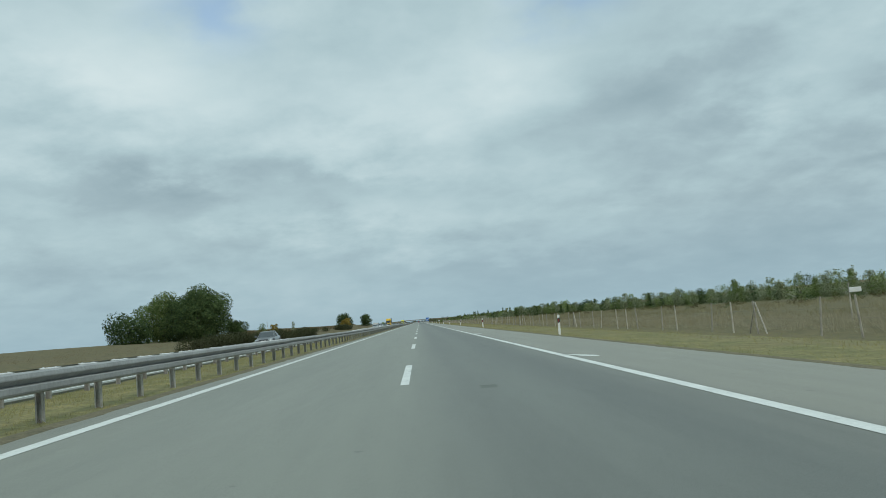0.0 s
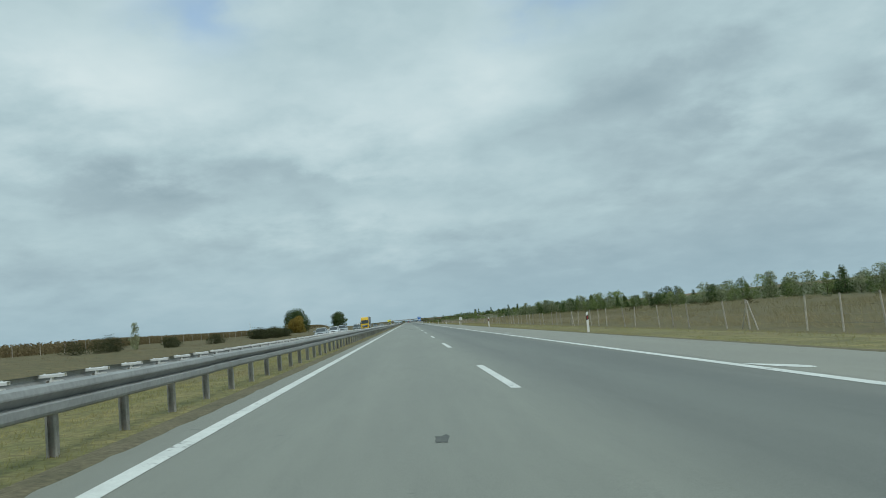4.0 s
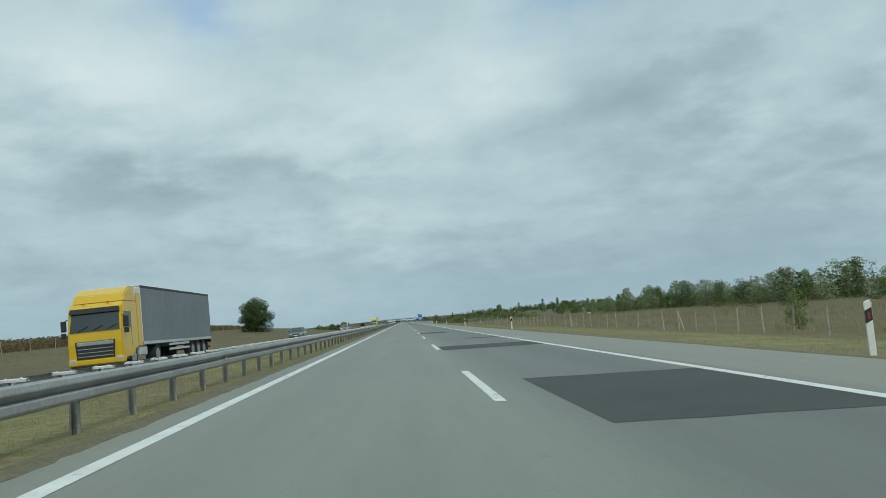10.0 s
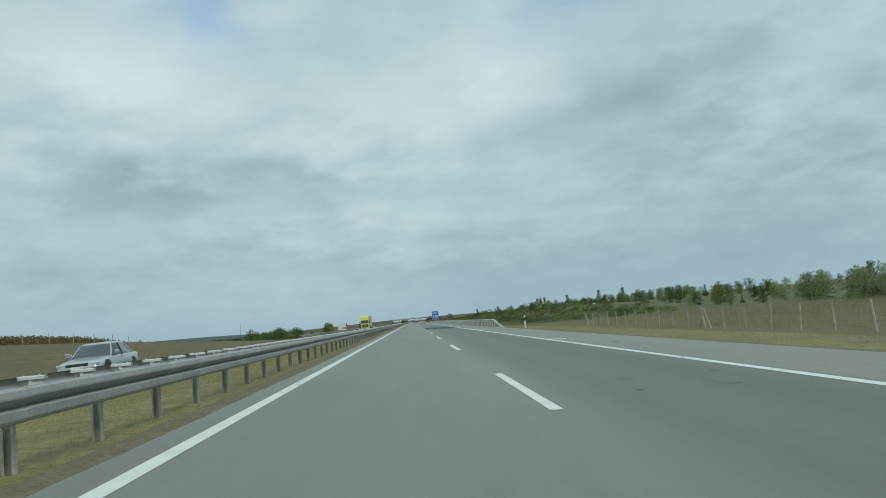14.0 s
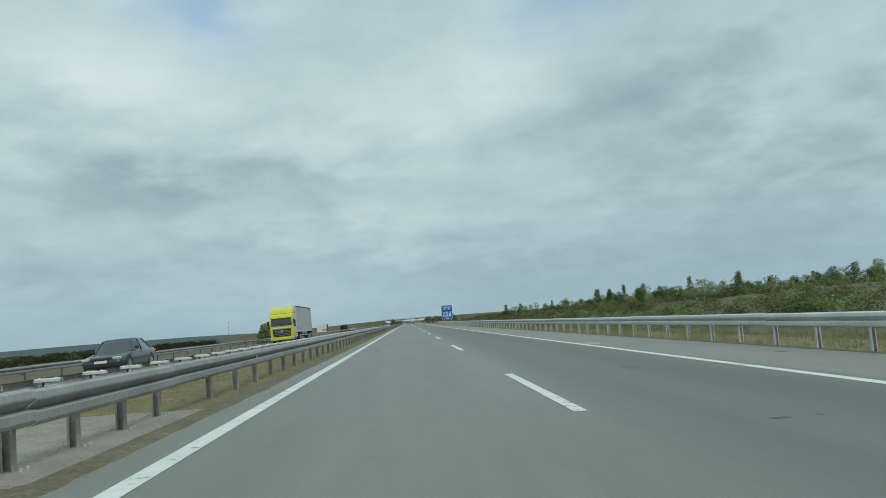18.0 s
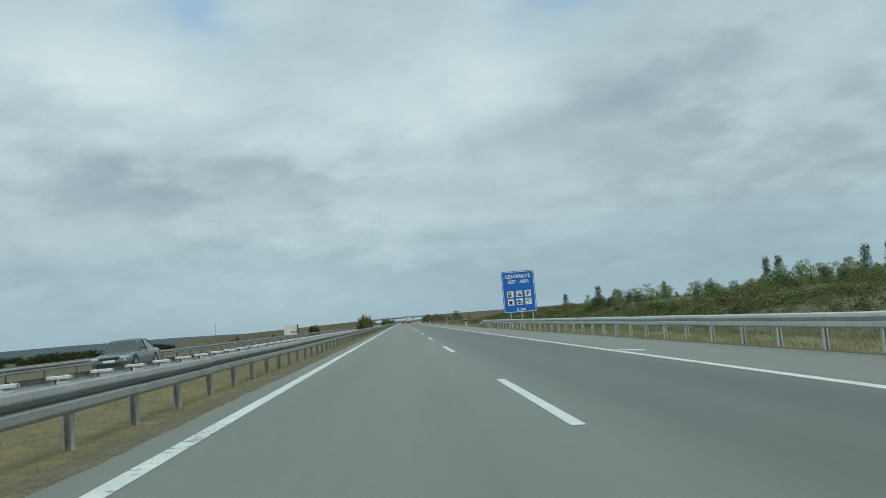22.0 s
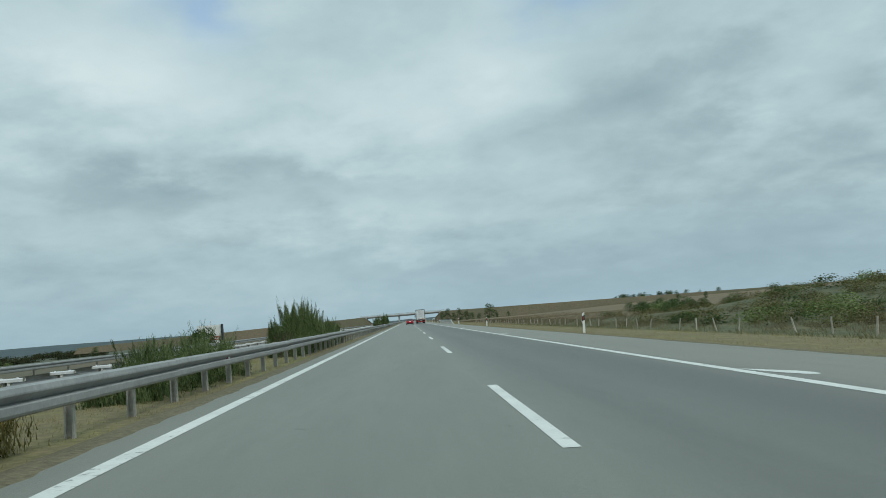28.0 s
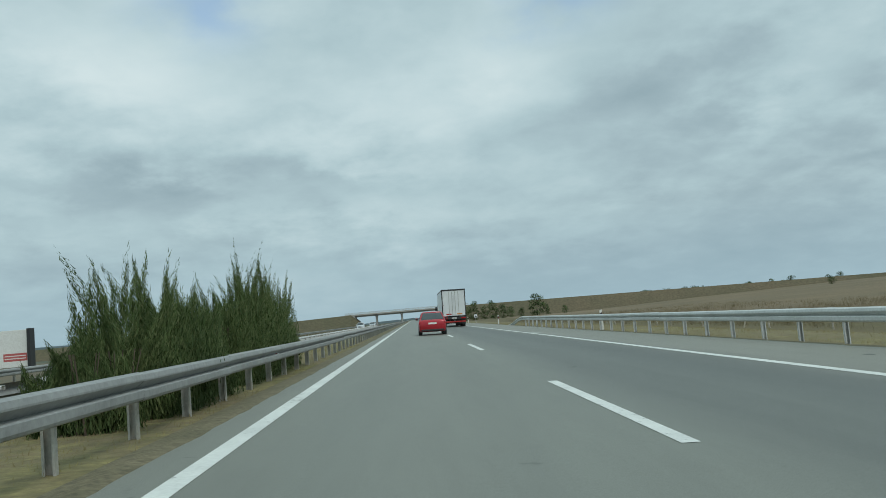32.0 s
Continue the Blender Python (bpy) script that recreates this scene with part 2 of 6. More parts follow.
def paint_mat():
    """White road paint, rubbed through to the asphalt in spots."""
    m = mat("road_paint", (0.72, 0.73, 0.68), (0.60, 0.61, 0.57), 1.3, 0.6, bscale=25, fine=0.08)
    nt = m.node_tree
    p = [n for n in nt.nodes if n.type == "BSDF_PRINCIPLED"][0]
    geo = [n for n in nt.nodes if n.type == "NEW_GEOMETRY"][0]
    old = p.inputs["Base Color"].links[0].from_socket
    a = noise_of(nt, geo.outputs["Position"], 7.0, 5.0, 0.7)
    b = noise_of(nt, geo.outputs["Position"], 0.22, 2.0, 0.5)
    w = val(nt, "ADD", val(nt, "MULTIPLY", a, 0.7), val(nt, "MULTIPLY", b, 0.3))
    worn = ramp(nt, w, [(0.575, (0, 0, 0)), (0.63, (1, 1, 1))])
    nt.links.new(mixc(nt, worn, old, (0.24, 0.235, 0.215)), p.inputs["Base Color"])
    return m


ASPHALT = road_mat()
PATCH = mat("fresh_asphalt", (0.036, 0.043, 0.036), (0.050, 0.057, 0.048), 0.8, 0.75, bump=0.4, bscale=60, fine=0.3)
PAINT = paint_mat()
GALV = mat("galvanised_steel", (0.325, 0.33, 0.32), (0.255, 0.26, 0.25), 1.2, 0.62, 0.0, bscale=14, fine=0.12)
GALV_DULL = mat("dull_galvanised_steel", (0.41, 0.395, 0.355), (0.30, 0.285, 0.25), 2.0, 0.6, 0.1, bscale=20, fine=0.15, rnd=0.15)
ZINC = mat("bright_zinc", (0.70, 0.71, 0.70), (0.58, 0.59, 0.58), 3.0, 0.5, bscale=20, fine=0.08)
GALV_PALE = mat("pale_galvanised_steel", (0.62, 0.63, 0.62), (0.5, 0.51, 0.5), 3.0, 0.45, 0.3, bscale=20, fine=0.1)
VERGE = turf_mat("verge_grass", (0.136, 0.134, 0.042), (0.228, 0.190, 0.074), (0.160, 0.124, 0.064))
BLADES = turf_mat("verge_blades", (0.158, 0.156, 0.050), (0.255, 0.212, 0.084), (0.178, 0.138, 0.070), 0.9, 0.0)
GREENB = turf_mat("green_blades", (0.080, 0.108, 0.030), (0.130, 0.140, 0.046), (0.140, 0.122, 0.050), 0.9, 0.0)
DRY = turf_mat("dry_meadow", (0.084, 0.080, 0.029), (0.160, 0.120, 0.048), (0.108, 0.084, 0.036), 0.95, 0.6)
SOIL = mat("ploughed_field", (0.135, 0.102, 0.060), (0.085, 0.080, 0.042), 0.02, 0.95, bump=0.6, bscale=1.2, fine=0.25)
FARLAND = mat("far_farmland", (0.048, 0.064, 0.034), (0.085, 0.085, 0.048), 0.006, 0.95, bscale=0.03, fine=0.25)
# wooded hills; the blue of distance haze is painted into the base colour
FARWOOD_HAZED = mat("far_woodland_hazed", (0.042, 0.068, 0.072), (0.055, 0.080, 0.082), 0.006, 0.95, bscale=0.05, fine=0.3)
STUBBLE = mat("stubble_field", (0.185, 0.132, 0.070), (0.128, 0.098, 0.050), 0.03, 0.95, bump=0.5, bscale=1.5, fine=0.22)
SCRUBLAND = mat("scrubby_ground", (0.120, 0.108, 0.048), (0.072, 0.084, 0.034), 0.12, 0.95, bump=0.9, bscale=1.6, fine=0.45)
BARK = mat("bark", (0.12, 0.09, 0.065), (0.07, 0.055, 0.04), 4.0, 0.9, bump=0.6, bscale=20)
LEAF_DARK = leaf_mat("dark_leaves", (0.039, 0.068, 0.025), (0.075, 0.124, 0.043), (0.139, 0.191, 0.064))
LEAF_MID = leaf_mat("green_leaves", (0.110, 0.165, 0.048), (0.180, 0.250, 0.078), (0.300, 0.350, 0.145))
LEAF_PALE = leaf_mat("silvery_leaves", (0.155, 0.195, 0.088), (0.265, 0.310, 0.165), (0.49, 0.52, 0.35))
LEAF_GOLD = leaf_mat("autumn_leaves", (0.21, 0.145, 0.03), (0.40, 0.285, 0.055), (0.54, 0.41, 0.11))
LEAF_RUST = leaf_mat("scrub_leaves", (0.090, 0.082, 0.036), (0.140, 0.122, 0.050), (0.215, 0.170, 0.088))
STRAW = leaf_mat("straw", (0.12, 0.095, 0.048), (0.19, 0.15, 0.078), (0.27, 0.22, 0.125))
WOOD = mat("weathered_wood", (0.44, 0.40, 0.33), (0.31, 0.28, 0.23), 3.0, 0.85, bscale=30, rnd=0.2)
WHITE = mat("white_paint", (0.78, 0.78, 0.75), (0.68, 0.68, 0.64), 4.0, 0.5, bscale=30, fine=0.06)
BLACK = mat("black_plastic", (0.02, 0.02, 0.022), (0.03, 0.03, 0.03), 4.0, 0.5, fine=0.05)
RED_REF = mat("red_reflector", (0.45, 0.03, 0.025), (0.36, 0.025, 0.02), 6.0, 0.3, fine=0.05)
SIGN_WHITE = mat("white_sign_sheet", (0.8, 0.82, 0.82), (0.74, 0.76, 0.76), 2.0, 0.45, fine=0.03)
CONCRETE = mat("concrete", (0.42, 0.41, 0.38), (0.33, 0.32, 0.30), 0.3, 0.85, bscale=12, bump=0.2)

# ---- building helpers ----


def mesh_of(name, verts, faces, materials, slots=None, smooth=False):
    me = bpy.data.meshes.new(name)
    if isinstance(faces, np.ndarray):
        v, f = np.asarray(verts, dtype=np.float32), faces.astype(np.int32)
        n, k = f.shape
        me.vertices.add(len(v))
        me.vertices.foreach_set("co", v.ravel())
        me.loops.add(n * k)
        me.loops.foreach_set("vertex_index", f.ravel())
        me.polygons.add(n)
        me.polygons.foreach_set("loop_start", np.arange(0, n * k, k, dtype=np.int32))
        me.polygons.foreach_set("loop_total", np.full(n, k, dtype=np.int32))
    else:
        me.from_pydata(verts, [], faces)
    for m in (materials if isinstance(materials, (list, tuple)) else [materials]):
        me.materials.append(m)
    if slots is not None:
        me.polygons.foreach_set("material_index", np.asarray(slots, dtype=np.int32))
    if smooth:
        me.polygons.foreach_set("use_smooth", np.ones(len(me.polygons), dtype=bool))
    me.update()
    return me


def part(name, bm, material, parent=None, label="", smooth=False):
    """Links a bmesh as one mesh object under a thing or under a part."""
    me = bpy.data.meshes.new(name)
    bm.to_mesh(me)
    bm.free()
    me.materials.append(material)
    if smooth:
        for f in me.polygons:
            f.use_smooth = True
    ob = new(name, me)
    ob.parent = parent
    return tagged(ob, label)


def add_box(bm, x0, x1, y0, y1, z0, z1, bevel=0.0, m=None):
    r = bmesh.ops.create_cube(bm, size=1.0)
    vs = r["verts"]
    for v in vs:
        v.co = Vector(((x0 + x1) / 2 + v.co.x * (x1 - x0), (y0 + y1) / 2 + v.co.y * (y1 - y0), (z0 + z1) / 2 + v.co.z * (z1 - z0)))
    if bevel:
        es = list({e for v in vs for e in v.link_edges})
        r2 = bmesh.ops.bevel(bm, geom=es, offset=bevel, segments=1, affect="EDGES")
        vs = list({v for f in r2["faces"] for v in f.verts} | {v for v in vs if v.is_valid})
    if m is not None:
        bmesh.ops.transform(bm, matrix=m, verts=[v for v in vs if v.is_valid])
    return vs


def boxm(x0, x1, y0, y1, z0, z1, bevel=0.0, m=None):
    bm = bmesh.new()
    add_box(bm, x0, x1, y0, y1, z0, z1, bevel, m)
    return bm


def cyl(bm, a, b, r0, r1=None, seg=8):
    a, b = Vector(a), Vector(b)
    d = b - a
    q = d.to_track_quat("Z", "Y").to_matrix().to_4x4()
    bmesh.ops.create_cone(bm, cap_ends=True, segments=seg, radius1=r0, radius2=r0 if r1 is None else r1, depth=d.length,
                          matrix=Matrix.Translation((a + b) / 2) @ q)
    return bm


def prism(bm, outline, axis, a, b):
    """Extrudes a closed outline of (u, v) along x, y or z from a to b."""
    def p(u, v, w):
        return {"x": (w, u, v), "y": (u, w, v), "z": (u, v, w)}[axis]
    va = [bm.verts.new(p(u, v, a)) for u, v in outline]
    vb = [bm.verts.new(p(u, v, b)) for u, v in outline]
    n = len(outline)
    fs = [bm.faces.new(va), bm.faces.new(vb[::-1])]
    for i in range(n):
        fs.append(bm.faces.new((va[i], vb[i], vb[(i + 1) % n], va[(i + 1) % n])))
    bmesh.ops.recalc_face_normals(bm, faces=fs)
    return bm


def empty(name, m, label, category, group="", kind=""):
    ob = new(name)
    ob.empty_display_size = 0.2
    ob.matrix_basis = m
    return tagged(ob, label, category, group, kind)


rng = np.random.default_rng(7)
FALL = 0.025
MEDIAN = -6.42


def road_z(x):
    """The height of the two carriageways, which fall outwards from the median."""
    return -FALL * x if x >= MEDIAN else -FALL * MEDIAN + FALL * (x - MEDIAN)


def sstep(a, b, v):
    t = np.clip((v - a) / (b - a), 0, 1)
    return t * t * (3 - 2 * t)


def wave(x, y, s, k):
    return (np.sin(x / s + k) * np.cos(y / s * 1.3 + 2 * k) + 0.6 * np.sin(x / s * 2.1 - y / s * 1.7 + k * 3)) / 1.6


def ground_z(x, y):
    """The land: verges, the flat on one side, the rising field and the bank on the others, hills far away."""
    x, y = np.asarray(x, float), np.asarray(y, float)
    zr = np.where(x >= MEDIAN, -FALL * x, -FALL * MEDIAN + FALL * (x - MEDIAN)) - 0.05
    # the slow-lane side
    edge = -FALL * 6.8 - 0.05
    r = edge - 0.12 * sstep(7.0, 9.0, x) - 0.80 * sstep(8.5, 19.0, x) - 0.3 * sstep(20, 60, x)
    bank = sstep(640, 760, y) * (1 - sstep(1085, 1150, y))
    r = r + bank * (2.3 * sstep(20, 46, x) + 0.5 * wave(x, y, 14, 1.0) * sstep(18, 30, x))
    field = sstep(1110, 1200, y)
    r = r + field * (3.4 * sstep(28, 210, x) + 4.0 * sstep(150, 600, x))
    r = r + 0.25 * wave(x, y, 23, 2.0) * sstep(20, 40, x)
    # the oncoming side
    lft = -0.2 + 0.9 * sstep(-19, -34, x) + 0.9 * sstep(-34, -60, x) + 1.2 * sstep(-60, -200, x)
    mound = np.exp(-((y - 590) / 55.0) ** 2) * sstep(-20, -42, x) * (1 - 0.6 * sstep(-60, -110, x))
    lft = lft + 1.3 * mound + 0.2 * wave(x, y, 19, 0.4) * sstep(-19, -28, x)
    plain = -0.35 - 1.4 * sstep(-19, -50, x) - 5.0 * sstep(-70, -260, x) - 4.0 * sstep(-300, -900, x) + 0.2 * wave(x, y, 37, 1.2) * sstep(-24, -50, x)
    k = sstep(625, 690, y)
    lft = lft * (1 - k) + plain * k
    z = np.where(x > 6.8, r, np.where(x < -19.7, lft, zr))
    # hills in the distance
    d = np.hypot(x, y - 600)
    hills = sstep(2400, 4100, d) * (30 + 26 * (0.5 + 0.5 * wave(x, y, 900, 0.7)) + 6 * wave(x, y, 320, 2.2))
    hills = hills * (1 - 0.82 * sstep(-1100, -250, x)) * (0.6 + 0.4 * sstep(-0.2, 0.5, wave(x, y, 1500, 1.9)))
    return z + np.maximum(hills, 0)


def gz(x, y):
    return float(ground_z(x, y))


def build_ground():
    xs = np.unique(np.concatenate([np.arange(-22, 24.1, 2.0), [6.8, 7.4, -19.7, -20.3], np.arange(24, 90, 6.0), np.arange(90, 260, 17.0),
                                   -np.arange(24, 90, 6.0), -np.arange(90, 260, 17.0),
                                   np.geomspace(260, 4700, 26), -np.geomspace(260, 4700, 26)]))
    ys = np.unique(np.concatenate([np.arange(-120, 1740, 6.0), np.geomspace(1740, 4800, 34), -120 - np.geomspace(20, 4300, 22)]))
    X, Y = np.meshgrid(xs, ys)
    Z = ground_z(X, Y)
    n = len(xs)
    verts = np.stack([X, Y, Z], -1).reshape(-1, 3)
    i, j = np.meshgrid(np.arange(len(ys) - 1), np.arange(n - 1), indexing="ij")
    a = (i * n + j).ravel()
    faces = np.stack([a, a + 1, a + n + 1, a + n], -1)
    c = verts[faces].mean(1)
    cx, cy = c[:, 0], c[:, 1]
    d = np.hypot(cx, cy - 600)
    wob = 3 * wave(cx, cy, 31, 0.3)
    s = np.zeros(len(faces), int)
    s[((cx > 15.5 + 0.5 * wob) | (cx < -21)) & (d < 1900)] = 1
    s[(cx > 30 + wob) & (cy > 1120)] = 6
    s[(cx < -28 + wob) & (cx > -75 + 4 * wob) & (cy > 660)] = 2
    s[(cx > 13 + 0.6 * wob) & (cy > 640) & (cy < 1140 + 2 * wob)] = 5
    s[(cx > 84) & (cy < 1140)] = 5
    s[(cx < -75 + 4 * wob) & (cy > 640)] = 3
    s[(cx < -75 + 4 * wob) & (cx > -240) & (cy > 640) & (np.sin(cy / 61.0 + cx / 45.0) > 0.25)] = 2
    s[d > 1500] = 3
    # the farthest hills take the woodland with haze in its colour
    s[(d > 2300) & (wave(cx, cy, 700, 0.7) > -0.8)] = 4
    me = mesh_of("ground", verts, faces, [VERGE, DRY, SOIL, FARLAND, FARWOOD_HAZED, SCRUBLAND, STUBBLE], s, True)
    tagged(new("ground", me), "dry autumn grassland and fields beside the motorway", "ground", kind="structure")


build_ground()

# ---- the carriageways ----
Y0, Y1 = -80.0, 2300.0


def strip(name, xa, xb, ya, yb, lift, material, dy=20.0, nx=1, edge=0.0):
    """A strip of road lying on the crossfall, with a skirt below its sides."""
    ysn = max(2, int((yb - ya) / dy) + 1)
    ys = np.linspace(ya, yb, ysn)
    xs = np.linspace(xa, xb, nx + 1)
    verts, faces = [], []
    prof = [(xa, -edge)] + [(x, 0.0) for x in xs] + [(xb, -edge)] if edge else [(x, 0.0) for x in xs]
    for y in ys:
        for x, dz in prof:
            verts.append((x, y, road_z(x) + lift + dz))
    n = len(prof)
    for i in range(len(ys) - 1):
        for j in range(n - 1):
            k = i * n + j
            faces.append((k, k + 1, k + n + 1, k + n))
    return mesh_of(name, verts, faces, material)


def setting(name, me, label, category, kind="structure", group=""):
    return tagged(new(name, me), label, category, group, kind)


road = setting("road", strip("road", -4.42, 6.75, Y0, Y1, 0.0, ASPHALT, 20, 8, 0.12), "grey worn asphalt motorway carriageway with two lanes", "road")
road2 = setting("road", strip("road", -19.6, -8.45, Y0, Y1, 0.0, ASPHALT, 20, 4, 0.12), "grey asphalt carriageway for oncoming traffic", "road")
for x in (-3.81, 3.85, -9.03, -16.7):
    setting("edge_line", strip("edge_line", x - 0.1, x + 0.1, Y0, 1900, 0.004, PAINT), "worn white painted edge line on asphalt", "road marking")

dash = strip("lane_dash", -0.075, 0.075, 0, 6, 0.004, PAINT, 2)
for k in range(-4, 96):
    ob = setting("lane_dash", dash, "white painted lane dash on grey asphalt", "road marking", "structure", "lane dashes")
    ob.location = (0, 13.5 + 18 * k, 0)
for k in range(-4, 96):
    ob = setting("lane_dash", dash, "white painted lane dash on grey asphalt", "road marking", "structure", "oncoming lane dashes")
    ob.location = (-12.86, 4.0 + 18 * k, road_z(-12.86))


def teardrop():
    pts = [(3.97, 0.0)]
    pts += [(4.04, -0.5), (4.16, -1.15), (4.30, -1.55), (4.42, -1.68), (4.50, -1.6), (4.52, -1.35), (4.46, -1.0), (4.25, -0.55), (4.08, -0.2)]
    verts = [(x, y, road_z(x) + 0.004) for x, y in pts]
    return mesh_of("verge_mark", verts, [tuple(range(len(pts)))[::-1]], PAINT)


drop = teardrop()
for k in range(-2, 48):
    ob = setting("shoulder_mark", drop, "small white teardrop painted on the hard shoulder", "road marking", "structure", "shoulder marks")
    ob.location = (0, 20.1 + 34.746 * k, 0)


def patch(xa, xb, ya, yb, skew=0.0):
    bm = bmesh.new()
    rows = []
    for i in range(7):
        u = i / 6
        x = xa + (xb - xa) * u
        rows.append([bm.verts.new((x, y + skew * u + 0.03 * math.sin(i * 2.3 + y), road_z(x) + 0.003)) for y in (ya, yb)])
    for a, b in zip(rows, rows[1:]):
        bm.faces.new((a[0], b[0], b[1], a[1]))
    ob = part("asphalt_patch", bm, PATCH)
    tagged(ob, "dark rectangle of fresh asphalt in the slow lane", "road patch", "asphalt patches", "structure")


for q in ((0.14, 3.72, 353.6, 358.4, 0.9), (0.76, 3.73, 371.0, 376.8, 0.0), (0.12, 3.73, 390.6, 394.4, 0.6), (0.1, 2.2, 425.2, 430.4, 0.3),
          (0.08, 3.73, 600.4, 622.9, -1.0), (0.09, 3.73, 636.6, 640.9, 0.3), (2.0, 3.7, 404.0, 405.2, 0.2)):
    patch(*q)

# long wavering tyre and sealing marks in the overtaking lane
SEAL = mat("bitumen_seal", (0.112, 0.120, 0.102), (0.145, 0.153, 0.131), 1.5, 0.7, bscale=30, fine=0.2)


STAIN = mat("dark_road_stain", (0.070, 0.075, 0.066), (0.105, 0.110, 0.096), 3.0, 0.7, bscale=40, fine=0.3)
TYREMARK = mat("tyre_smear", (0.138, 0.146, 0.126), (0.168, 0.176, 0.152), 1.5, 0.7, bscale=30, fine=0.15)


def smear(name, pts, w, label, material=SEAL):
    bm = bmesh.new()
    rows = []
    for x, y in pts:
        rows.append([bm.verts.new((x + s * w, y, road_z(x + s * w) + 0.003)) for s in (-0.5, 0.5)])
    for a, b in zip(rows, rows[1:]):
        bm.faces.new((a[0], a[1], b[1], b[0]))
    tagged(part(name, bm, material), label, "road mark", "", "structure")


TYRE_Y, TYRE_X = (240, 259, 269, 296, 304, 312), (-0.6, -1.35, -1.76, -2.60, -2.84, -2.95)
smear("tyre_mark", [(float(np.interp(y, TYRE_Y, TYRE_X)) + 0.006 * math.sin(y), y) for y in np.linspace(240, 312, 60)], 0.19, "long faint dark tyre mark on asphalt", TYREMARK)
for k in range(6):
    smear("rubber_mark", [(-2.75 - 0.075 * k + 0.03 * s, 629.6 + 2.1 * k + 1.5 * s) for s in (0, 1)], 0.22, "short dark rubber scuff on asphalt", STAIN)
smear("seal_mark", [(4.72 + 0.6 * min(1, 3 * t), 950 + 70 * t) for t in np.linspace(0, 1, 8)], 0.07, "thin dark sealed joint along the hard shoulder")
smear("seal_mark", [(4.36 + 0.55 * min(1, 3 * t), 950 + 60 * t) for t in np.linspace(0, 1, 8)], 0.06, "thin dark sealed joint along the hard shoulder")
for x, y, ln in ((-2.6, 701.0, 1.2), (1.3, 12.0, 0.5), (-0.2, 47.0, 0.4), (2.4, 455.0, 0.9), (2.6, 519.0, 0.8), (2.2, 667.0, 0.7), (2.6, 703.0, 0.6), (5.3, 924.0, 0.8), (1.6, 520.5, 0.5)):
    smear("oil_stain", [(x, y), (x + 0.04, y + ln * 0.5), (x + 0.02, y + ln)], 0.25, "small dark stain on asphalt")



def stain(x, y, w, ln, seed):
    """An irregular scuffed hole or stain in the asphalt."""
    r = random.Random(seed)
    bm = bmesh.new()
    pts = []
    for k in range(11):
        a = 2 * math.pi * k / 11
        q = r.uniform(0.45, 1.0)
        px = x + w * q * math.cos(a)
        pts.append(bm.verts.new((px, y + ln * q * math.sin(a), road_z(px) + 0.0025)))
    bm.faces.new(pts)
    tagged(part("road_stain", bm, STAIN), "small dark scuffed spot on asphalt", "road stain", "road stains", "structure")


srng = random.Random(5)
for k in range(90):
    y = srng.uniform(15, 1190) if k % 2 else srng.uniform(440, 690)
    x = srng.choice((srng.uniform(0.3, 3.5), srng.uniform(0.3, 3.5), srng.uniform(-3.4, -0.3), srng.uniform(4.4, 6.3)))
    s_ = srng.uniform(0.03, 0.13)
    stain(x, y, s_ * srng.uniform(0.8, 1.8), s_ * srng.uniform(0.8, 3.0), k)

# ---- guard rails ----
GALV_NEW = mat("newer_galvanised_steel", (0.60, 0.61, 0.59), (0.50, 0.51, 0.49), 1.2, 0.55, 0.0, bscale=14, fine=0.1)
WPROF = [(0.0, 0.31), (0.024, 0.31), (0.078, 0.286), (0.092, 0.235), (0.090, 0.218), (-0.012, 0.138), (0.076, 0.128), (0.088, 0.115), (0.085, 0.045), (0.07, 0.018), (0.018, 0.0), (0.0, 0.0)]


def beam_mesh(length, thick=0.004, material=None):
    """One length of W-shaped steel beam, its face towards +x, along y."""
    verts, faces = [], []
    n = len(WPROF)
    for y in (0.0, length):
        for x, z in WPROF:
            verts.append((x, y, z))
    for y in (0.0, length):
        for x, z in WPROF:
            verts.append((x - thick if 0 < x else x - thick, y, z))
    for i in range(n - 1):
        faces.append((i, i + n, i + n + 1, i + 1))
        j = 2 * n + i
        faces.append((j + 1, j + n + 1, j + n, j))
    for a, b in ((0, 2 * n), (n, 3 * n)):
        for i in range(n - 1):
            faces.append((a + i, a + i + 1, b + i + 1, b + i))
    faces.append((0, 2 * n, 3 * n, n))
    faces.append((n - 1, 2 * n - 1, 4 * n - 1, 3 * n - 1))
    return mesh_of("beam", verts, faces, material or GALV)


BEAM = beam_mesh(4.02)
BEAM_NEW = beam_mesh(4.02, 0.004, GALV_NEW)


def post_mesh(h, w=0.06, d=0.056, material=None):
    """A rolled C-shaped post, its open side towards -y, with lips turned in."""
    bm = bmesh.new()
    t, lip = 0.006, 0.024
    o = [(-d, w / 2), (-d, -w / 2), (-d + lip, -w / 2), (-d + lip, -w / 2 + t), (-d + t, -w / 2 + t), (-d + t, w / 2 - t), (d - t, w / 2 - t),
         (d - t, -w / 2 + t), (d - lip, -w / 2 + t), (d - lip, -w / 2), (d, -w / 2), (d, w / 2)]
    prism(bm, o, "z", 0.0, h)
    me = bpy.data.meshes.new("post")
    bm.to_mesh(me)
    bm.free()
    me.materials.append(material or GALV_DULL)
    return me


def child(name, me, parent, loc, rz=0.0, scale=None):
    ob = new(name, me)
    ob.parent = parent
    ob.location = loc
    ob.rotation_euler = (0, 0, rz)
    if scale:
        ob.scale = scale
    return ob


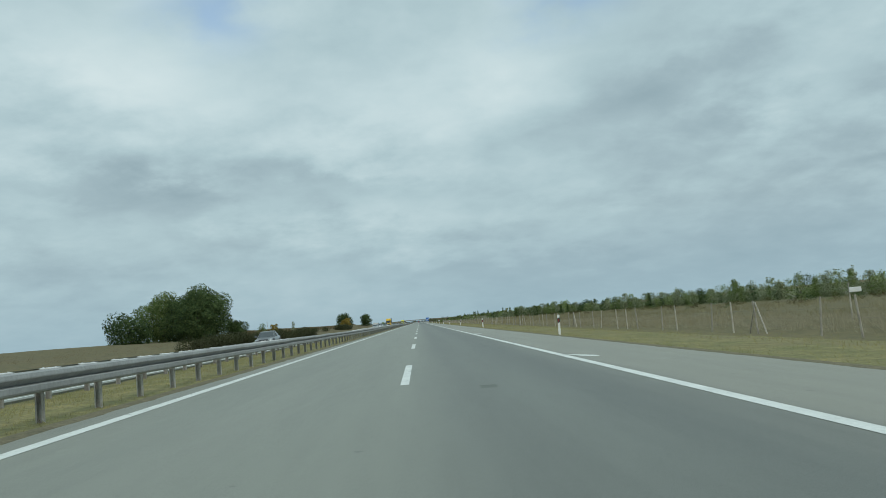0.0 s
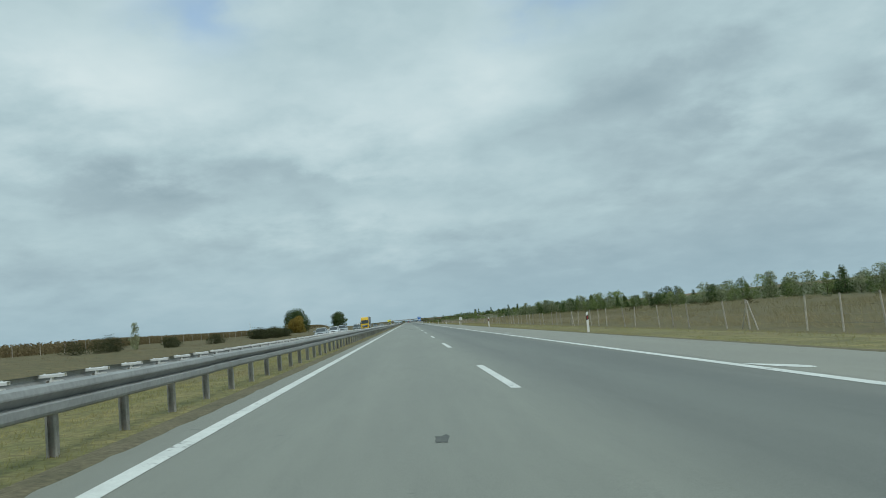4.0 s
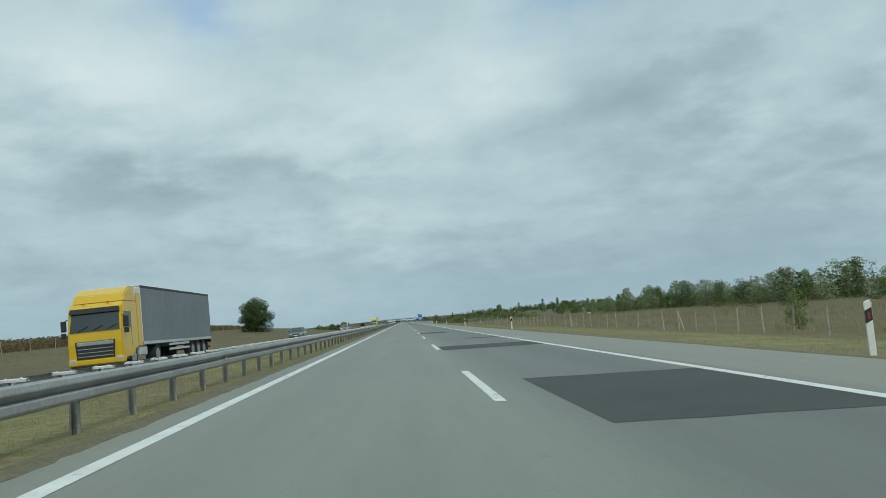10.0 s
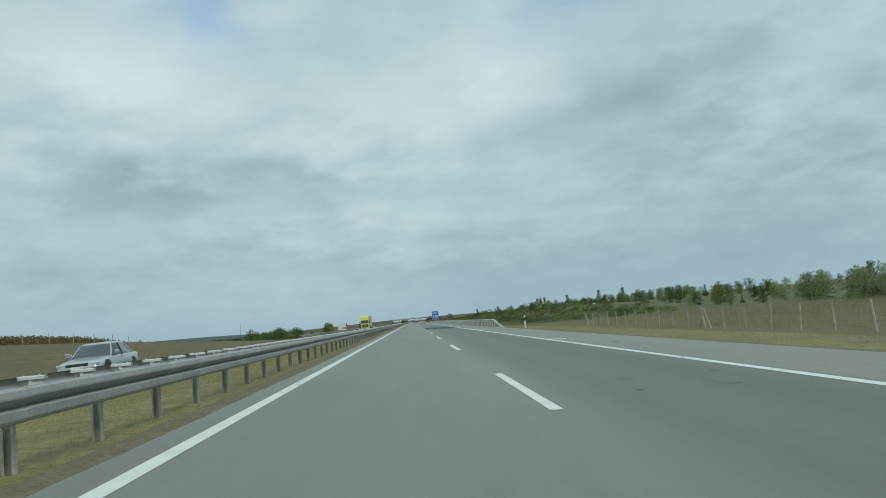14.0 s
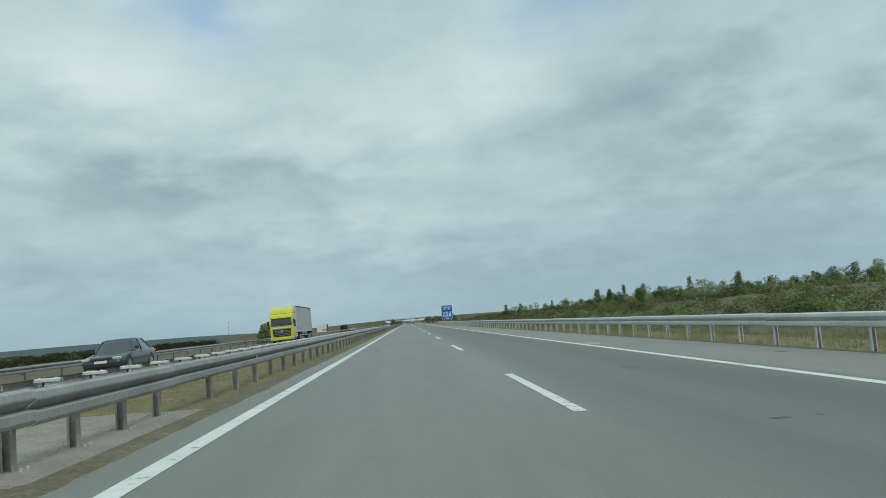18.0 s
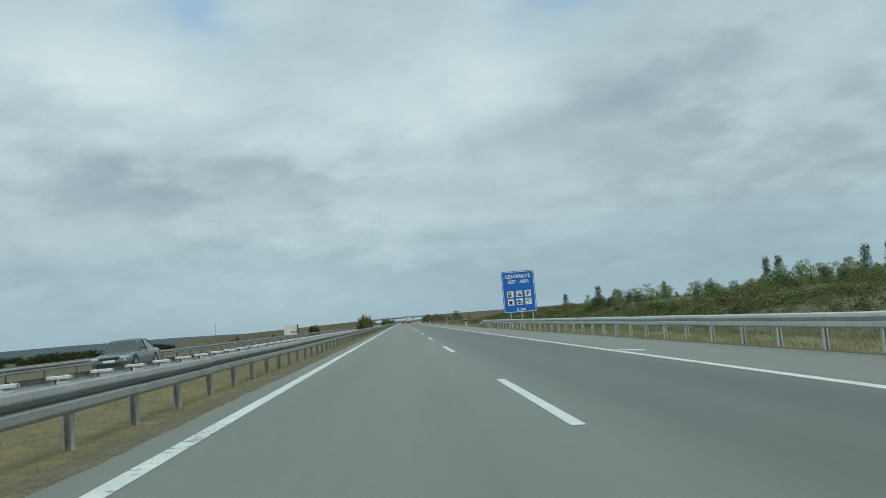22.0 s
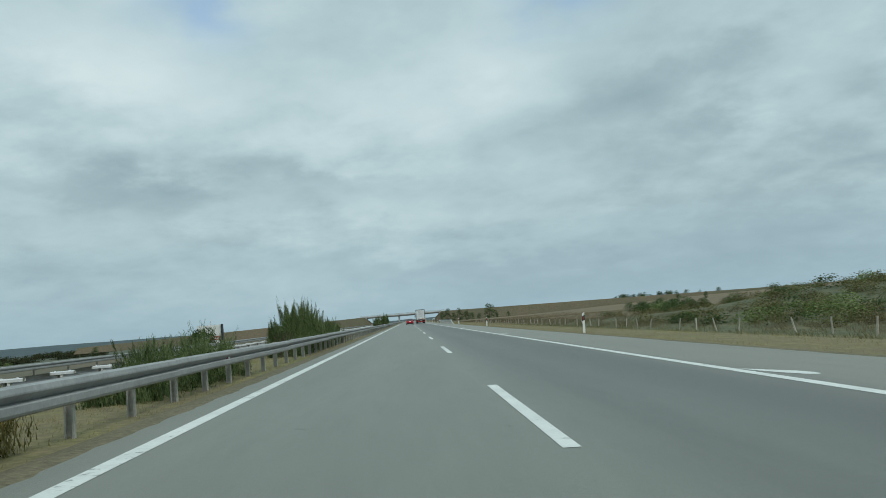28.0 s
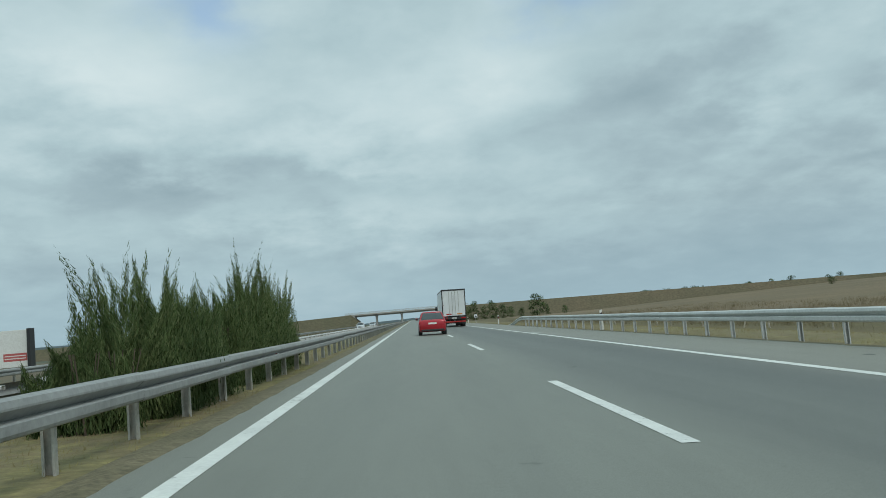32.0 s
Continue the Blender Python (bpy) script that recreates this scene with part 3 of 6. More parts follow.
def joined(name, me, places, parent):
    """Many copies of one mesh joined into a single mesh."""
    v = np.array([p.co for p in me.vertices])
    f = [tuple(p.vertices) for p in me.polygons]
    verts, faces = [], []
    for x, y, z, turn in places:
        k = len(verts)
        s = -1.0 if turn else 1.0
        verts += [(x + s * a, y + s * b, z + c) for a, b, c in v.tolist()]
        faces += [tuple(i + k for i in q) for q in f]
    ob = new(name, mesh_of(name, verts, faces, me.materials[0]))
    ob.parent = parent
    return tagged(ob, kind="stuff")


# where the posts of the median rails stand, against an even two-metre grid
STATION = (11, 46, 84, 118, 226, 263, 299, 337, 373, 409, 445, 482, 516, 627, 697, 733, 771, 806, 843, 879, 953, 1042, 1078, 1112, 1166)
SLIP = (-0.47, -0.29, -0.33, -0.08, 0.6, 0.83, 1.13, 1.53, 1.33, 1.29, 1.54, 1.91, 2.05, 2.75, 2.59, 2.98, 2.73, 2.53, 2.99, 2.7, 2.75, 2.5, 2.05, 2.2, 2.31)


def slip(y):
    return float(np.interp(y, STATION, SLIP))


# the gentle rise and fall of the median rails along the road
HEAVE_Y = (11, 46, 84, 118, 226, 263, 299, 482, 516, 560, 697, 740, 806, 915, 953, 1042, 1060, 1096, 1112, 1166)
HEAVE_Z = (0.04, 0.02, -0.025, 0.035, 0.05, 0.0, 0.005, -0.015, 0.05, 0.02, -0.025, -0.02, 0.0, -0.015, 0.0, 0.005, 0.025, 0.02, -0.01, 0.015)


def heave(y):
    return float(np.interp(y, HEAVE_Y, HEAVE_Z))


# the culvert, where four posts are bolted to a slab
CULVERT = (660.0, 661.3, 662.6, 663.9)


def guardrail(xface, ya, yb, facing, label, step=2.0, single=(0, 1e9), rail_h=0.36, ends=(False, False), gname="", postoff=0.15, shift=None, fresh=False, lift=None):
    """A steel guard rail along y; facing +1 turns its face to +x. Posts and beams inside `single` are parts of their own."""
    zb = road_z(xface)
    top = empty("guardrail", pose(xface, ya, zb, 0, 0, 0), label, "guard rail", gname)
    h = rail_h
    pm = post_mesh(h + 0.29 + 0.25, material=GALV_PALE if fresh else GALV_DULL)
    beam_data = BEAM_NEW if fresh else BEAM
    rest_p, rest_b = [], []
    turn = facing < 0
    n = int((yb - ya) / step)
    for k in range(n + 1):
        y = k * step + float(rng.normal(0, 0.02)) + (shift(ya + k * step) if shift else 0.0)
        loc = (-facing * postoff, y, -0.25 + float(rng.normal(0, 0.01)))
        if shift and 659.0 < ya + y < 664.9:
            continue
        if single[0] <= ya + y <= single[1]:
            child("post", pm, top, loc)
        else:
            rest_p.append((*loc, False))
    for y in CULVERT if shift else ():
        child("post", pm, top, (-facing * postoff, y - ya, -0.25))
        bm = boxm(-0.17, 0.17, -0.09, 0.09, 0.0, 0.022, 0.006, Matrix.Translation((-facing * postoff, y - ya, -0.035)))
        for a in (-0.13, 0.13):
            for b in (-0.06, 0.06):
                cyl(bm, (-facing * postoff + a, y - ya + b, -0.015), (-facing * postoff + a, y - ya + b, 0.018), 0.014, seg=6)
        part("base_plate", bm, GALV_PALE, top, "bolted pale steel base plate")
    nb = int((yb - ya) / 4.0)
    for k in range(nb):
        y = k * 4.0
        loc = (0.0, y + (4.02 if turn else 0.0), h + float(rng.normal(0, 0.004)) + (lift(ya + y + 2.0) if lift else 0.0))
        if single[0] <= ya + y <= single[1]:
            child("beam", beam_data, top, loc, math.pi if turn else 0.0)
        else:
            rest_b.append((*loc, turn))
    if rest_p:
        joined("post_row", pm, rest_p, top)
    if rest_b:
        joined("beam_run", beam_data, rest_b, top)
    for at_end, flag in zip((0, 1), ends):
        if not flag:
            continue
        y = nb * 4.0 if at_end else 0.0
        s = 1 if at_end else -1
        verts, faces = [], []
        m = len(WPROF)
        for i in range(9):
            u = i / 8
            for x, z in WPROF:
                verts.append((facing * x, y + s * u * 11.0, max(z + h - (h + 0.32) * sstep(0, 1, u), -0.3)))
        for i in range(8):
            for j in range(m - 1):
                a = i * m + j
                faces.append((a, a + 1, a + m + 1, a + m))
        ob = new("ramped_end", mesh_of("ramped_end", verts, faces, GALV_NEW if fresh else GALV))
        ob.parent = top
        tagged(ob, "beam bent down into the ground")
    return top


RAIL_LABEL = "grey galvanised steel guard rail on posts in the grassy median"
NEAR_RAIL = guardrail(-5.0, -60, 1700, 1, RAIL_LABEL, 2.0, (0, 560), gname="median guard rails", shift=slip, lift=heave)
FAR_RAIL = guardrail(-8.05, -60, 1700, -1, RAIL_LABEL, 2.0, (200, 500), rail_h=0.24, gname="median guard rails", shift=lambda y: slip(y) + 0.15, lift=lambda y: 2.2 * heave(y))
guardrail(7.0, 592, 880, -1, "grey galvanised steel guard rail beside the hard shoulder", 2.0, (592, 900), rail_h=0.45, ends=(True, True), gname="shoulder guard rails", fresh=True)
guardrail(7.0, 1168, 1225, -1, "grey galvanised steel guard rail beside the hard shoulder", 2.0, (1100, 1300), rail_h=0.45, ends=(True, True), gname="shoulder guard rails", fresh=True)
guardrail(-20.0, 640, 1450, 1, "grey steel guard rail beside the oncoming carriageway", 4.0, (640, 660), gname="shoulder guard rails")

# red and white reflectors in the groove of the near rail
for k in range(-14, 40):
    y = 356.4 + 24.12 * k + 60.0
    holder = part("reflector", boxm(-0.012, 0.062, y, y + 0.025, 0.475, 0.53, 0.004), GALV_PALE, NEAR_RAIL)
    part("red_lens", boxm(-0.006, 0.036, y - 0.006, y - 0.0005, 0.48, 0.525), RED_REF, holder, "red lens")
    part("white_lens", boxm(0.038, 0.058, y - 0.006, y - 0.0005, 0.48, 0.525), SIGN_WHITE, holder, "white lens")

# spacers across the top of the far median rail: a short open channel on a bracket at every post
bm = bmesh.new()
cw = [(-0.055, 0.365), (-0.055, 0.41), (-0.04, 0.425), (0.04, 0.425), (0.055, 0.41), (0.055, 0.365), (0.048, 0.365), (0.048, 0.406), (0.037, 0.418), (-0.037, 0.418), (-0.048, 0.406), (-0.048, 0.365)]
prism(bm, cw, "x", -0.02, 0.43)
add_box(bm, 0.16, 0.40, -0.045, -0.037, 0.20, 0.315)
add_box(bm, 0.17, 0.21, -0.036, 0.036, 0.20, 0.37)
cyl(bm, (0.06, 0, 0.42), (0.06, 0, 0.44), 0.02, seg=6)
cyl(bm, (0.33, 0, 0.42), (0.33, 0, 0.44), 0.02, seg=6)
SPACER = bpy.data.meshes.new("spacer")
bm.to_mesh(SPACER)
bm.free()
SPACER.materials.append(ZINC)
rest = []
for k in range(-20, 640):
    y = 2.0 * k + slip(2.0 * k) + 0.15
    loc = (0.0, y + 60.0, 0.128 + 2.2 * heave(y))
    if 0 <= k < 300:
        child("spacer", SPACER, FAR_RAIL, loc)
    else:
        rest.append((*loc, False))
joined("spacer_row", SPACER, rest, FAR_RAIL)


def dirt_edge(name, x0, sgn, ya, yb, seed, label):
    """A wavering seam of dirt and short growth creeping over the edge of the asphalt."""
    r = np.random.default_rng(seed)
    ys = np.arange(ya, yb, 0.3)
    n = len(ys)
    w = 0.12 + 0.03 * wave(ys, ys * 0, 3.1, 0.4) + 0.022 * wave(ys, ys * 0, 0.4, 1.4) + r.normal(0, 0.016, n)
    inner = x0 + sgn * np.maximum(w, 0.01)
    verts = []
    for x, lift in ((np.full(n, x0 - sgn * 0.35), -0.02), (np.full(n, x0 - sgn * 0.05), 0.016), (inner, -0.004)):
        z = np.array([road_z(v) for v in x]) + lift
        verts.append(np.stack([x, ys, z], -1))
    v = np.stack(verts, 1).reshape(-1, 3)
    i, j = np.meshgrid(np.arange(n - 1), np.arange(2), indexing="ij")
    a = (i * 3 + j).ravel()
    f = np.stack([a, a + 1, a + 4, a + 3], -1) if sgn > 0 else np.stack([a, a + 3, a + 4, a + 1], -1)
    tagged(new(name, mesh_of(name, v, f, DIRT)), label, "dirt", kind="stuff")


DIRT = mat("roadside_dirt", (0.165, 0.138, 0.080), (0.118, 0.104, 0.056), 1.3, 0.95, bump=0.3, bscale=14, fine=0.35)
dirt_edge("dirt_edge", -4.42, 1, -60, 1500, 71, "brown dirt and short grass creeping over the asphalt edge")
dirt_edge("dirt_edge", 6.75, -1, -60, 1500, 72, "brown dirt and short grass creeping over the asphalt edge")

# the dusty concrete slab of the culvert under the median
bm = boxm(-6.7, -4.5, 659.3, 664.5, 0.0, 0.09, 0.02)
for v in bm.verts:
    v.co.z += road_z(v.co.x) - 0.098
tagged(part("culvert_slab", bm, mat("dusty_concrete", (0.30, 0.275, 0.225), (0.225, 0.205, 0.165), 1.6, 0.9, bump=0.2, bscale=18, fine=0.2)), "dusty concrete slab under the median guard rail", "slab", "", "structure")

# ---- delineators ----


def delineator(m, gname="delineator posts"):
    top = empty("delineator", m, "white plastic delineator post with a slanted black band", "delineator", gname)
    o = [(-0.06, -0.05), (0.06, -0.05), (0.03, 0.05), (-0.03, 0.05)]

    def ring(z0, z1, sl=0.0, grow=0.0):
        bm = bmesh.new()
        prism(bm, [(a * (1 + grow), b * (1 + grow)) for a, b in o], "z", z0, z1)
        for v in bm.verts:
            v.co.z += sl * v.co.x
        return bm
    part("post", ring(-0.35, 0.62, 0.5), WHITE, top)
    part("band", ring(0.62, 0.86, 0.5, 0.03), BLACK, top, "black band")
    part("cap", ring(0.86, 1.0, 0.5), WHITE, top)
    part("reflector", boxm(-0.018, 0.018, -0.057, -0.0515, 0.67, 0.80), RED_REF, top, "red reflector")
    return top


first = delineator(pose(7.42, 378.1 - 8 * 48.28, gz(7.42, 378.1 - 8 * 48.28)))
for k in range(-7, 26):
    if 5 <= k <= 10:
        continue
    y = 378.1 + 48.28 * k + {12: 0.9, 0: -0.35, -3: -0.3}.get(k, 0.0)
    copy_thing(first, pose(7.42, y, gz(7.42, y), float(rng.normal(0, 1.2)), float(rng.normal(0, 1.2)), float(rng.normal(0, 4))))

# ---- signs ----
BLUE = mat("blue_sign_sheet", (0.004, 0.145, 0.53), (0.004, 0.130, 0.49), 1.0, 0.45, bscale=20, fine=0.04)
SIGN_BLACK = mat("black_sign_print", (0.015, 0.015, 0.02), (0.02, 0.02, 0.02), 2.0, 0.5, fine=0.03)


def lettering(name, text, x, z, size, material, parent, y, align="CENTER", xscale=1.0):
    cu = bpy.data.curves.new(name, "FONT")
    cu.body, cu.size, cu.align_x, cu.extrude = text, size, align, 0.003
    cu.offset = size * 0.028
    tmp = bpy.data.objects.new(name, cu)
    scene.collection.objects.link(tmp)
    dg = bpy.context.evaluated_depsgraph_get()
    me = bpy.data.meshes.new_from_object(tmp.evaluated_get(dg))
    bpy.data.objects.remove(tmp)
    bpy.data.curves.remove(cu)
    for v in me.vertices:
        v.co = Vector((x + v.co.x * xscale, y - v.co.z, z + v.co.y))
    me.materials.clear()
    me.materials.append(material)
    ob = new(name, me)
    ob.parent = parent
    return ob


def rest_area_sign():
    top = empty("road_sign", pose(9.3, 869.5, 0, 0, 0, -3), "large blue rest area sign with white lettering on three steel posts", "road sign")
    z0, z1, hw = 1.05, 4.85, 1.50
    part("panel", boxm(-hw, hw, -0.02, 0.02, z0, z1, 0.01), BLUE, top)
    bm = bmesh.new()
    e, t = 0.055, 0.045
    for a in ((-hw + e, hw - e, z0 + e, z0 + e + t), (-hw + e, hw - e, z1 - e - t, z1 - e), (-hw + e, -hw + e + t, z0 + e + t, z1 - e - t), (hw - e - t, hw - e, z0 + e + t, z1 - e - t)):
        add_box(bm, a[0], a[1], -0.026, -0.021, a[2], a[3])
    part("border", bm, SIGN_WHITE, top, "thin white border")
    for x in (-0.9, 0.1, 1.1):
        bm = bmesh.new()
        cyl(bm, (x, 0.08, gz(9.3 + x, 869.5) - 0.4), (x, 0.08, z1 - 0.3), 0.045, seg=10)
        part("post", bm, GALV_PALE, top)
        part("clamp", boxm(x - 0.09, x + 0.09, 0.021, 0.05, 2.0, 2.08), GALV_PALE, top)
    lettering("lettering", "ОДМОРИШТЕ", 0, 4.22, 0.41, SIGN_WHITE, top, -0.03, xscale=0.84)
    lettering("lettering", "REST", -0.56, 3.74, 0.41, SIGN_WHITE, top, -0.03, xscale=0.84)
    lettering("lettering", "AREA", 0.56, 3.74, 0.41, SIGN_WHITE, top, -0.03, xscale=0.84)
    lettering("lettering", "5", -0.22, 1.22, 0.38, SIGN_WHITE, top, -0.03)
    lettering("lettering", "km", 0.25, 1.22, 0.38, SIGN_WHITE, top, -0.03)
    for r in range(2):
        for c in range(3):
            x, z = -0.80 + 0.8 * c, 2.46 - 0.72 * r
            tile = part("pictogram", boxm(x - 0.29, x + 0.29, -0.027, -0.021, z - 0.0, z + 0.58), SIGN_WHITE, top, "white square pictogram")
            bm = bmesh.new()
            y0, y1 = -0.032, -0.028
            if (r, c) == (0, 0):
                add_box(bm, x - 0.2, x + 0.05, y0, y1, z + 0.08, z + 0.28)
                add_box(bm, x - 0.2, x + 0.05, y0, y1, z + 0.42, z + 0.5)
                add_box(bm, x - 0.2, x - 0.16, y0, y1, z + 0.28, z + 0.42)
                add_box(bm, x + 0.01, x + 0.05, y0, y1, z + 0.28, z + 0.42)
                add_box(bm, x + 0.1, x + 0.13, y0, y1, z + 0.12, z + 0.45)
                add_box(bm, x + 0.05, x + 0.1, y0, y1, z + 0.12, z + 0.15)
            elif (r, c) == (0, 1):
                add_box(bm, x - 0.22, x + 0.22, y0, y1, z + 0.1, z + 0.15)
                add_box(bm, x - 0.22, x - 0.18, y0, y1, z + 0.15, z + 0.45)
                add_box(bm, x - 0.14, x + 0.22, y0, y1, z + 0.2, z + 0.27)
                add_box(bm, x - 0.1, x - 0.06, y0, y1, z + 0.33, z + 0.5)
                add_box(bm, x + 0.02, x + 0.06, y0, y1, z + 0.33, z + 0.5)
                add_box(bm, x + 0.14, x + 0.18, y0, y1, z + 0.33, z + 0.5)
            elif (r, c) == (1, 0):
                add_box(bm, x - 0.17, x + 0.1, y0, y1, z + 0.15, z + 0.4)
                add_box(bm, x + 0.1, x + 0.17, y0, y1, z + 0.32, z + 0.36)
                add_box(bm, x + 0.14, x + 0.17, y0, y1, z + 0.22, z + 0.32)
                add_box(bm, x - 0.22, x + 0.18, y0, y1, z + 0.09, z + 0.12)
            elif (r, c) == (1, 1):
                for a, b in ((-0.16, 0.36), (0.08, 0.3), (-0.1, 0.12), (0.14, 0.12)):
                    add_box(bm, x + a - 0.07, x + a + 0.07, y0, y1, z + b - 0.05, z + b + 0.08, 0.02)
                add_box(bm, x - 0.05, x + 0.0, y0, y1, z + 0.1, z + 0.5)
            elif (r, c) == (1, 2):
                for rad in (0.1, 0.2, 0.3):
                    for i in range(8):
                        a0, a1 = radians(45 + 11.25 * i), radians(45 + 11.25 * (i + 1))
                        q = [(x + rr * math.cos(a), y1 - 0.003, z + 0.15 + rr * math.sin(a)) for rr, a in ((rad, a0), (rad, a1), (rad + 0.05, a1), (rad + 0.05, a0))]
                        bm.faces.new([bm.verts.new(v) for v in q])
                add_box(bm, x - 0.03, x + 0.03, y0, y1, z + 0.1, z + 0.16)
            if len(bm.verts):
                part("symbol", bm, SIGN_BLACK, tile)
            else:
                bm.free()
                lettering("symbol", "P", x, z + 0.1, 0.55, SIGN_BLACK, tile, y1)


rest_area_sign()


def km_sign(y, number=""):
    top = empty("kilometre_sign", pose(7.35, y, gz(7.35, y)), "small white kilometre board on a grey post", "road sign")
    bm = bmesh.new()
    cyl(bm, (0, 0.03, -0.3), (0, 0.03, 1.1), 0.03)
    part("post", bm, GALV_PALE, top)
    part("panel", boxm(-0.235, 0.235, -0.01, 0.01, 0.82, 1.27, 0.004), SIGN_WHITE, top)
    if number:
        lettering("lettering", number, 0, 0.87, 0.22, SIGN_BLACK, top, -0.013)
    else:
        part("print_bar", boxm(-0.15, 0.15, -0.014, -0.0105, 0.89, 1.03), SIGN_BLACK, top)
    part("small_print", boxm(-0.06, 0.06, -0.014, -0.0105, 1.13, 1.18), SIGN_BLACK, top)


km_sign(277.4, "126")
km_sign(1277.4)

# ---- trees ----


def crown_mesh(name, lobes, count, leaf, material, seed, droop=0.0, inner=0.35):
    """Leaf cards strewn over the shells of many lobes (x, y, z, rx, ry, rz)."""
    r = np.random.default_rng(seed)
    lobes = np.array(lobes, float)
    w = (lobes[:, 3] * lobes[:, 4] + lobes[:, 4] * lobes[:, 5]) ** 1.0
    pick = r.choice(len(lobes), count, p=w / w.sum())
    d = r.normal(size=(count, 3))
    d /= np.linalg.norm(d, axis=1)[:, None]
    rad = inner + (1.08 - inner) * r.random(count) ** 0.45
    c = lobes[pick, :3] + d * lobes[pick, 3:] * rad[:, None]
    c[:, 2] -= droop * (1 - d[:, 2]) * 0.2
    keep = c[:, 2] > lobes[:, 2].min() - 2.2 * lobes[0, 5]
    c, near, size = c[keep], lobes[pick, :3][keep], lobes[pick, 3:].max(1)[keep]
    count = len(c)
    mid = np.array([0.0, 0.0, lobes[:, 2].mean()])
    o = (c - mid) / (np.abs(c - mid).max(0) + 1e-6) * 0.7 + (c - near) / size[:, None] * 0.6 + np.array([0, 0, 0.25]) + r.normal(0, 0.22, (count, 3))
    o /= np.linalg.norm(o, axis=1)[:, None] + 1e-6
    return cards(name, c, o, leaf * (0.55 + 0.9 * r.random(count)), r, material)


def cards(name, c, o, s, r, material, slim=0.55):
    """Small leaf blades at c that face outwards along o and are shaded softly by it."""
    n = len(c)
    a = r.normal(size=(n, 3))
    a /= np.linalg.norm(a, axis=1)[:, None]
    b = np.cross(a, r.normal(size=(n, 3)))
    b /= np.linalg.norm(b, axis=1)[:, None]
    flip = np.sign((np.cross(a, b) * o).sum(1) + 1e-9)[:, None]
    b = b * flip
    s = np.asarray(s)[:, None]
    q = np.stack([c - a * s, c - b * s * slim, c + a * s, c + b * s * slim], 1).reshape(-1, 3)
    return soft_mesh(name, q, np.repeat(o, 4, axis=0), 4, material)


NORMALS = {}


def soft_mesh(name, q, normals, k, material):
    me = mesh_of(name, q, np.arange(len(q)).reshape(-1, k), material, None, True)
    me.normals_split_custom_set_from_vertices(normals.astype(np.float32))
    NORMALS[me.name] = normals
    return me


def trunk_mesh(h, r0, seed, limbs=6, spread=0.35, start=0.25):
    rr = random.Random(seed)
    bm = bmesh.new()
    px, py = 0.0, 0.0
    pts = [(0.0, 0.0, -0.5)]
    for i in range(1, 5):
        px += rr.uniform(-0.05, 0.05) * h / 4
        py += rr.uniform(-0.05, 0.05) * h / 4
        pts.append((px, py, h * 0.8 * i / 4))
    for i in range(4):
        cyl(bm, pts[i], pts[i + 1], r0 * (1 - 0.2 * i), r0 * (1 - 0.2 * (i + 1)), 7)
    for k in range(limbs):
        z = h * (start + 0.5 * k / max(limbs, 1))
        a = k * 2.4 + rr.random()
        ln = h * spread * rr.uniform(0.6, 1.1)
        e = (math.cos(a) * ln, math.sin(a) * ln, z + ln * 0.6)
        cyl(bm, (px * z / h, py * z / h, z), e, r0 * 0.38, r0 * 0.12, 5)
    me = bpy.data.meshes.new("trunk")
    bm.to_mesh(me)
    bm.free()
    me.materials.append(BARK)
    return me


def round_lobes(h, w, n, seed, base=0.25):
    rr = np.random.default_rng(seed)
    out = []
    for k in range(n):
        u = (k + 0.5) / n
        z = h * (base + (0.93 - base) * u)
        prof = math.sin(math.pi * min(1, 0.16 + 0.80 * u)) ** 0.6
        a = k * 2.399 + rr.random()
        rad = w * 0.5 * prof * (0.25 + 0.62 * rr.random())
        s = w * (0.09 + 0.13 * rr.random()) * (26 / n) ** 0.2
        out.append((math.cos(a) * rad, math.sin(a) * rad, z + h * rr.normal(0, 0.04), s * 1.15, s * 1.15, s * (0.7 + 0.5 * rr.random())))
    return out


def cone_lobes(h, w, n, seed, base=0.12):
    rr = np.random.default_rng(seed)
    out = []
    for k in range(n):
        u = (k + 0.5) / n
        z = h * (base + (1.0 - base) * u)
        a = k * 2.399
        rad = w * 0.5 * (1 - u) * (0.3 + 0.5 * rr.random())
        s = max(0.12 * w, w * 0.28 * (1 - u))
        out.append((math.cos(a) * rad, math.sin(a) * rad, z, s, s, s * 0.8))
    return out


def tree_thing(name, m, trunk, crown, label, category="tree", group=""):
    top = empty(name, m, label, category, group)
    for nm, me in (("trunk", trunk), ("crown", crown)):
        ob = new(nm, me)
        ob.parent = top
    return top


def plant(name, x, y, h, w, material, seed, label, form="round", leaves=6000, leaf=0.16, lobes=26, category="tree", sink=0.0, base=0.22, trunk=0.22):
    lo = round_lobes(h, w, lobes, seed, base) if form == "round" else cone_lobes(h, w, lobes, seed, base)
    c = crown_mesh("crown", lo, leaves, leaf, material, seed)
    t = trunk_mesh(h, trunk, seed)
    return tree_thing(name, pose(x, y, gz(x, y) - sink, 0, 0, seed * 37), t, c, label, category)


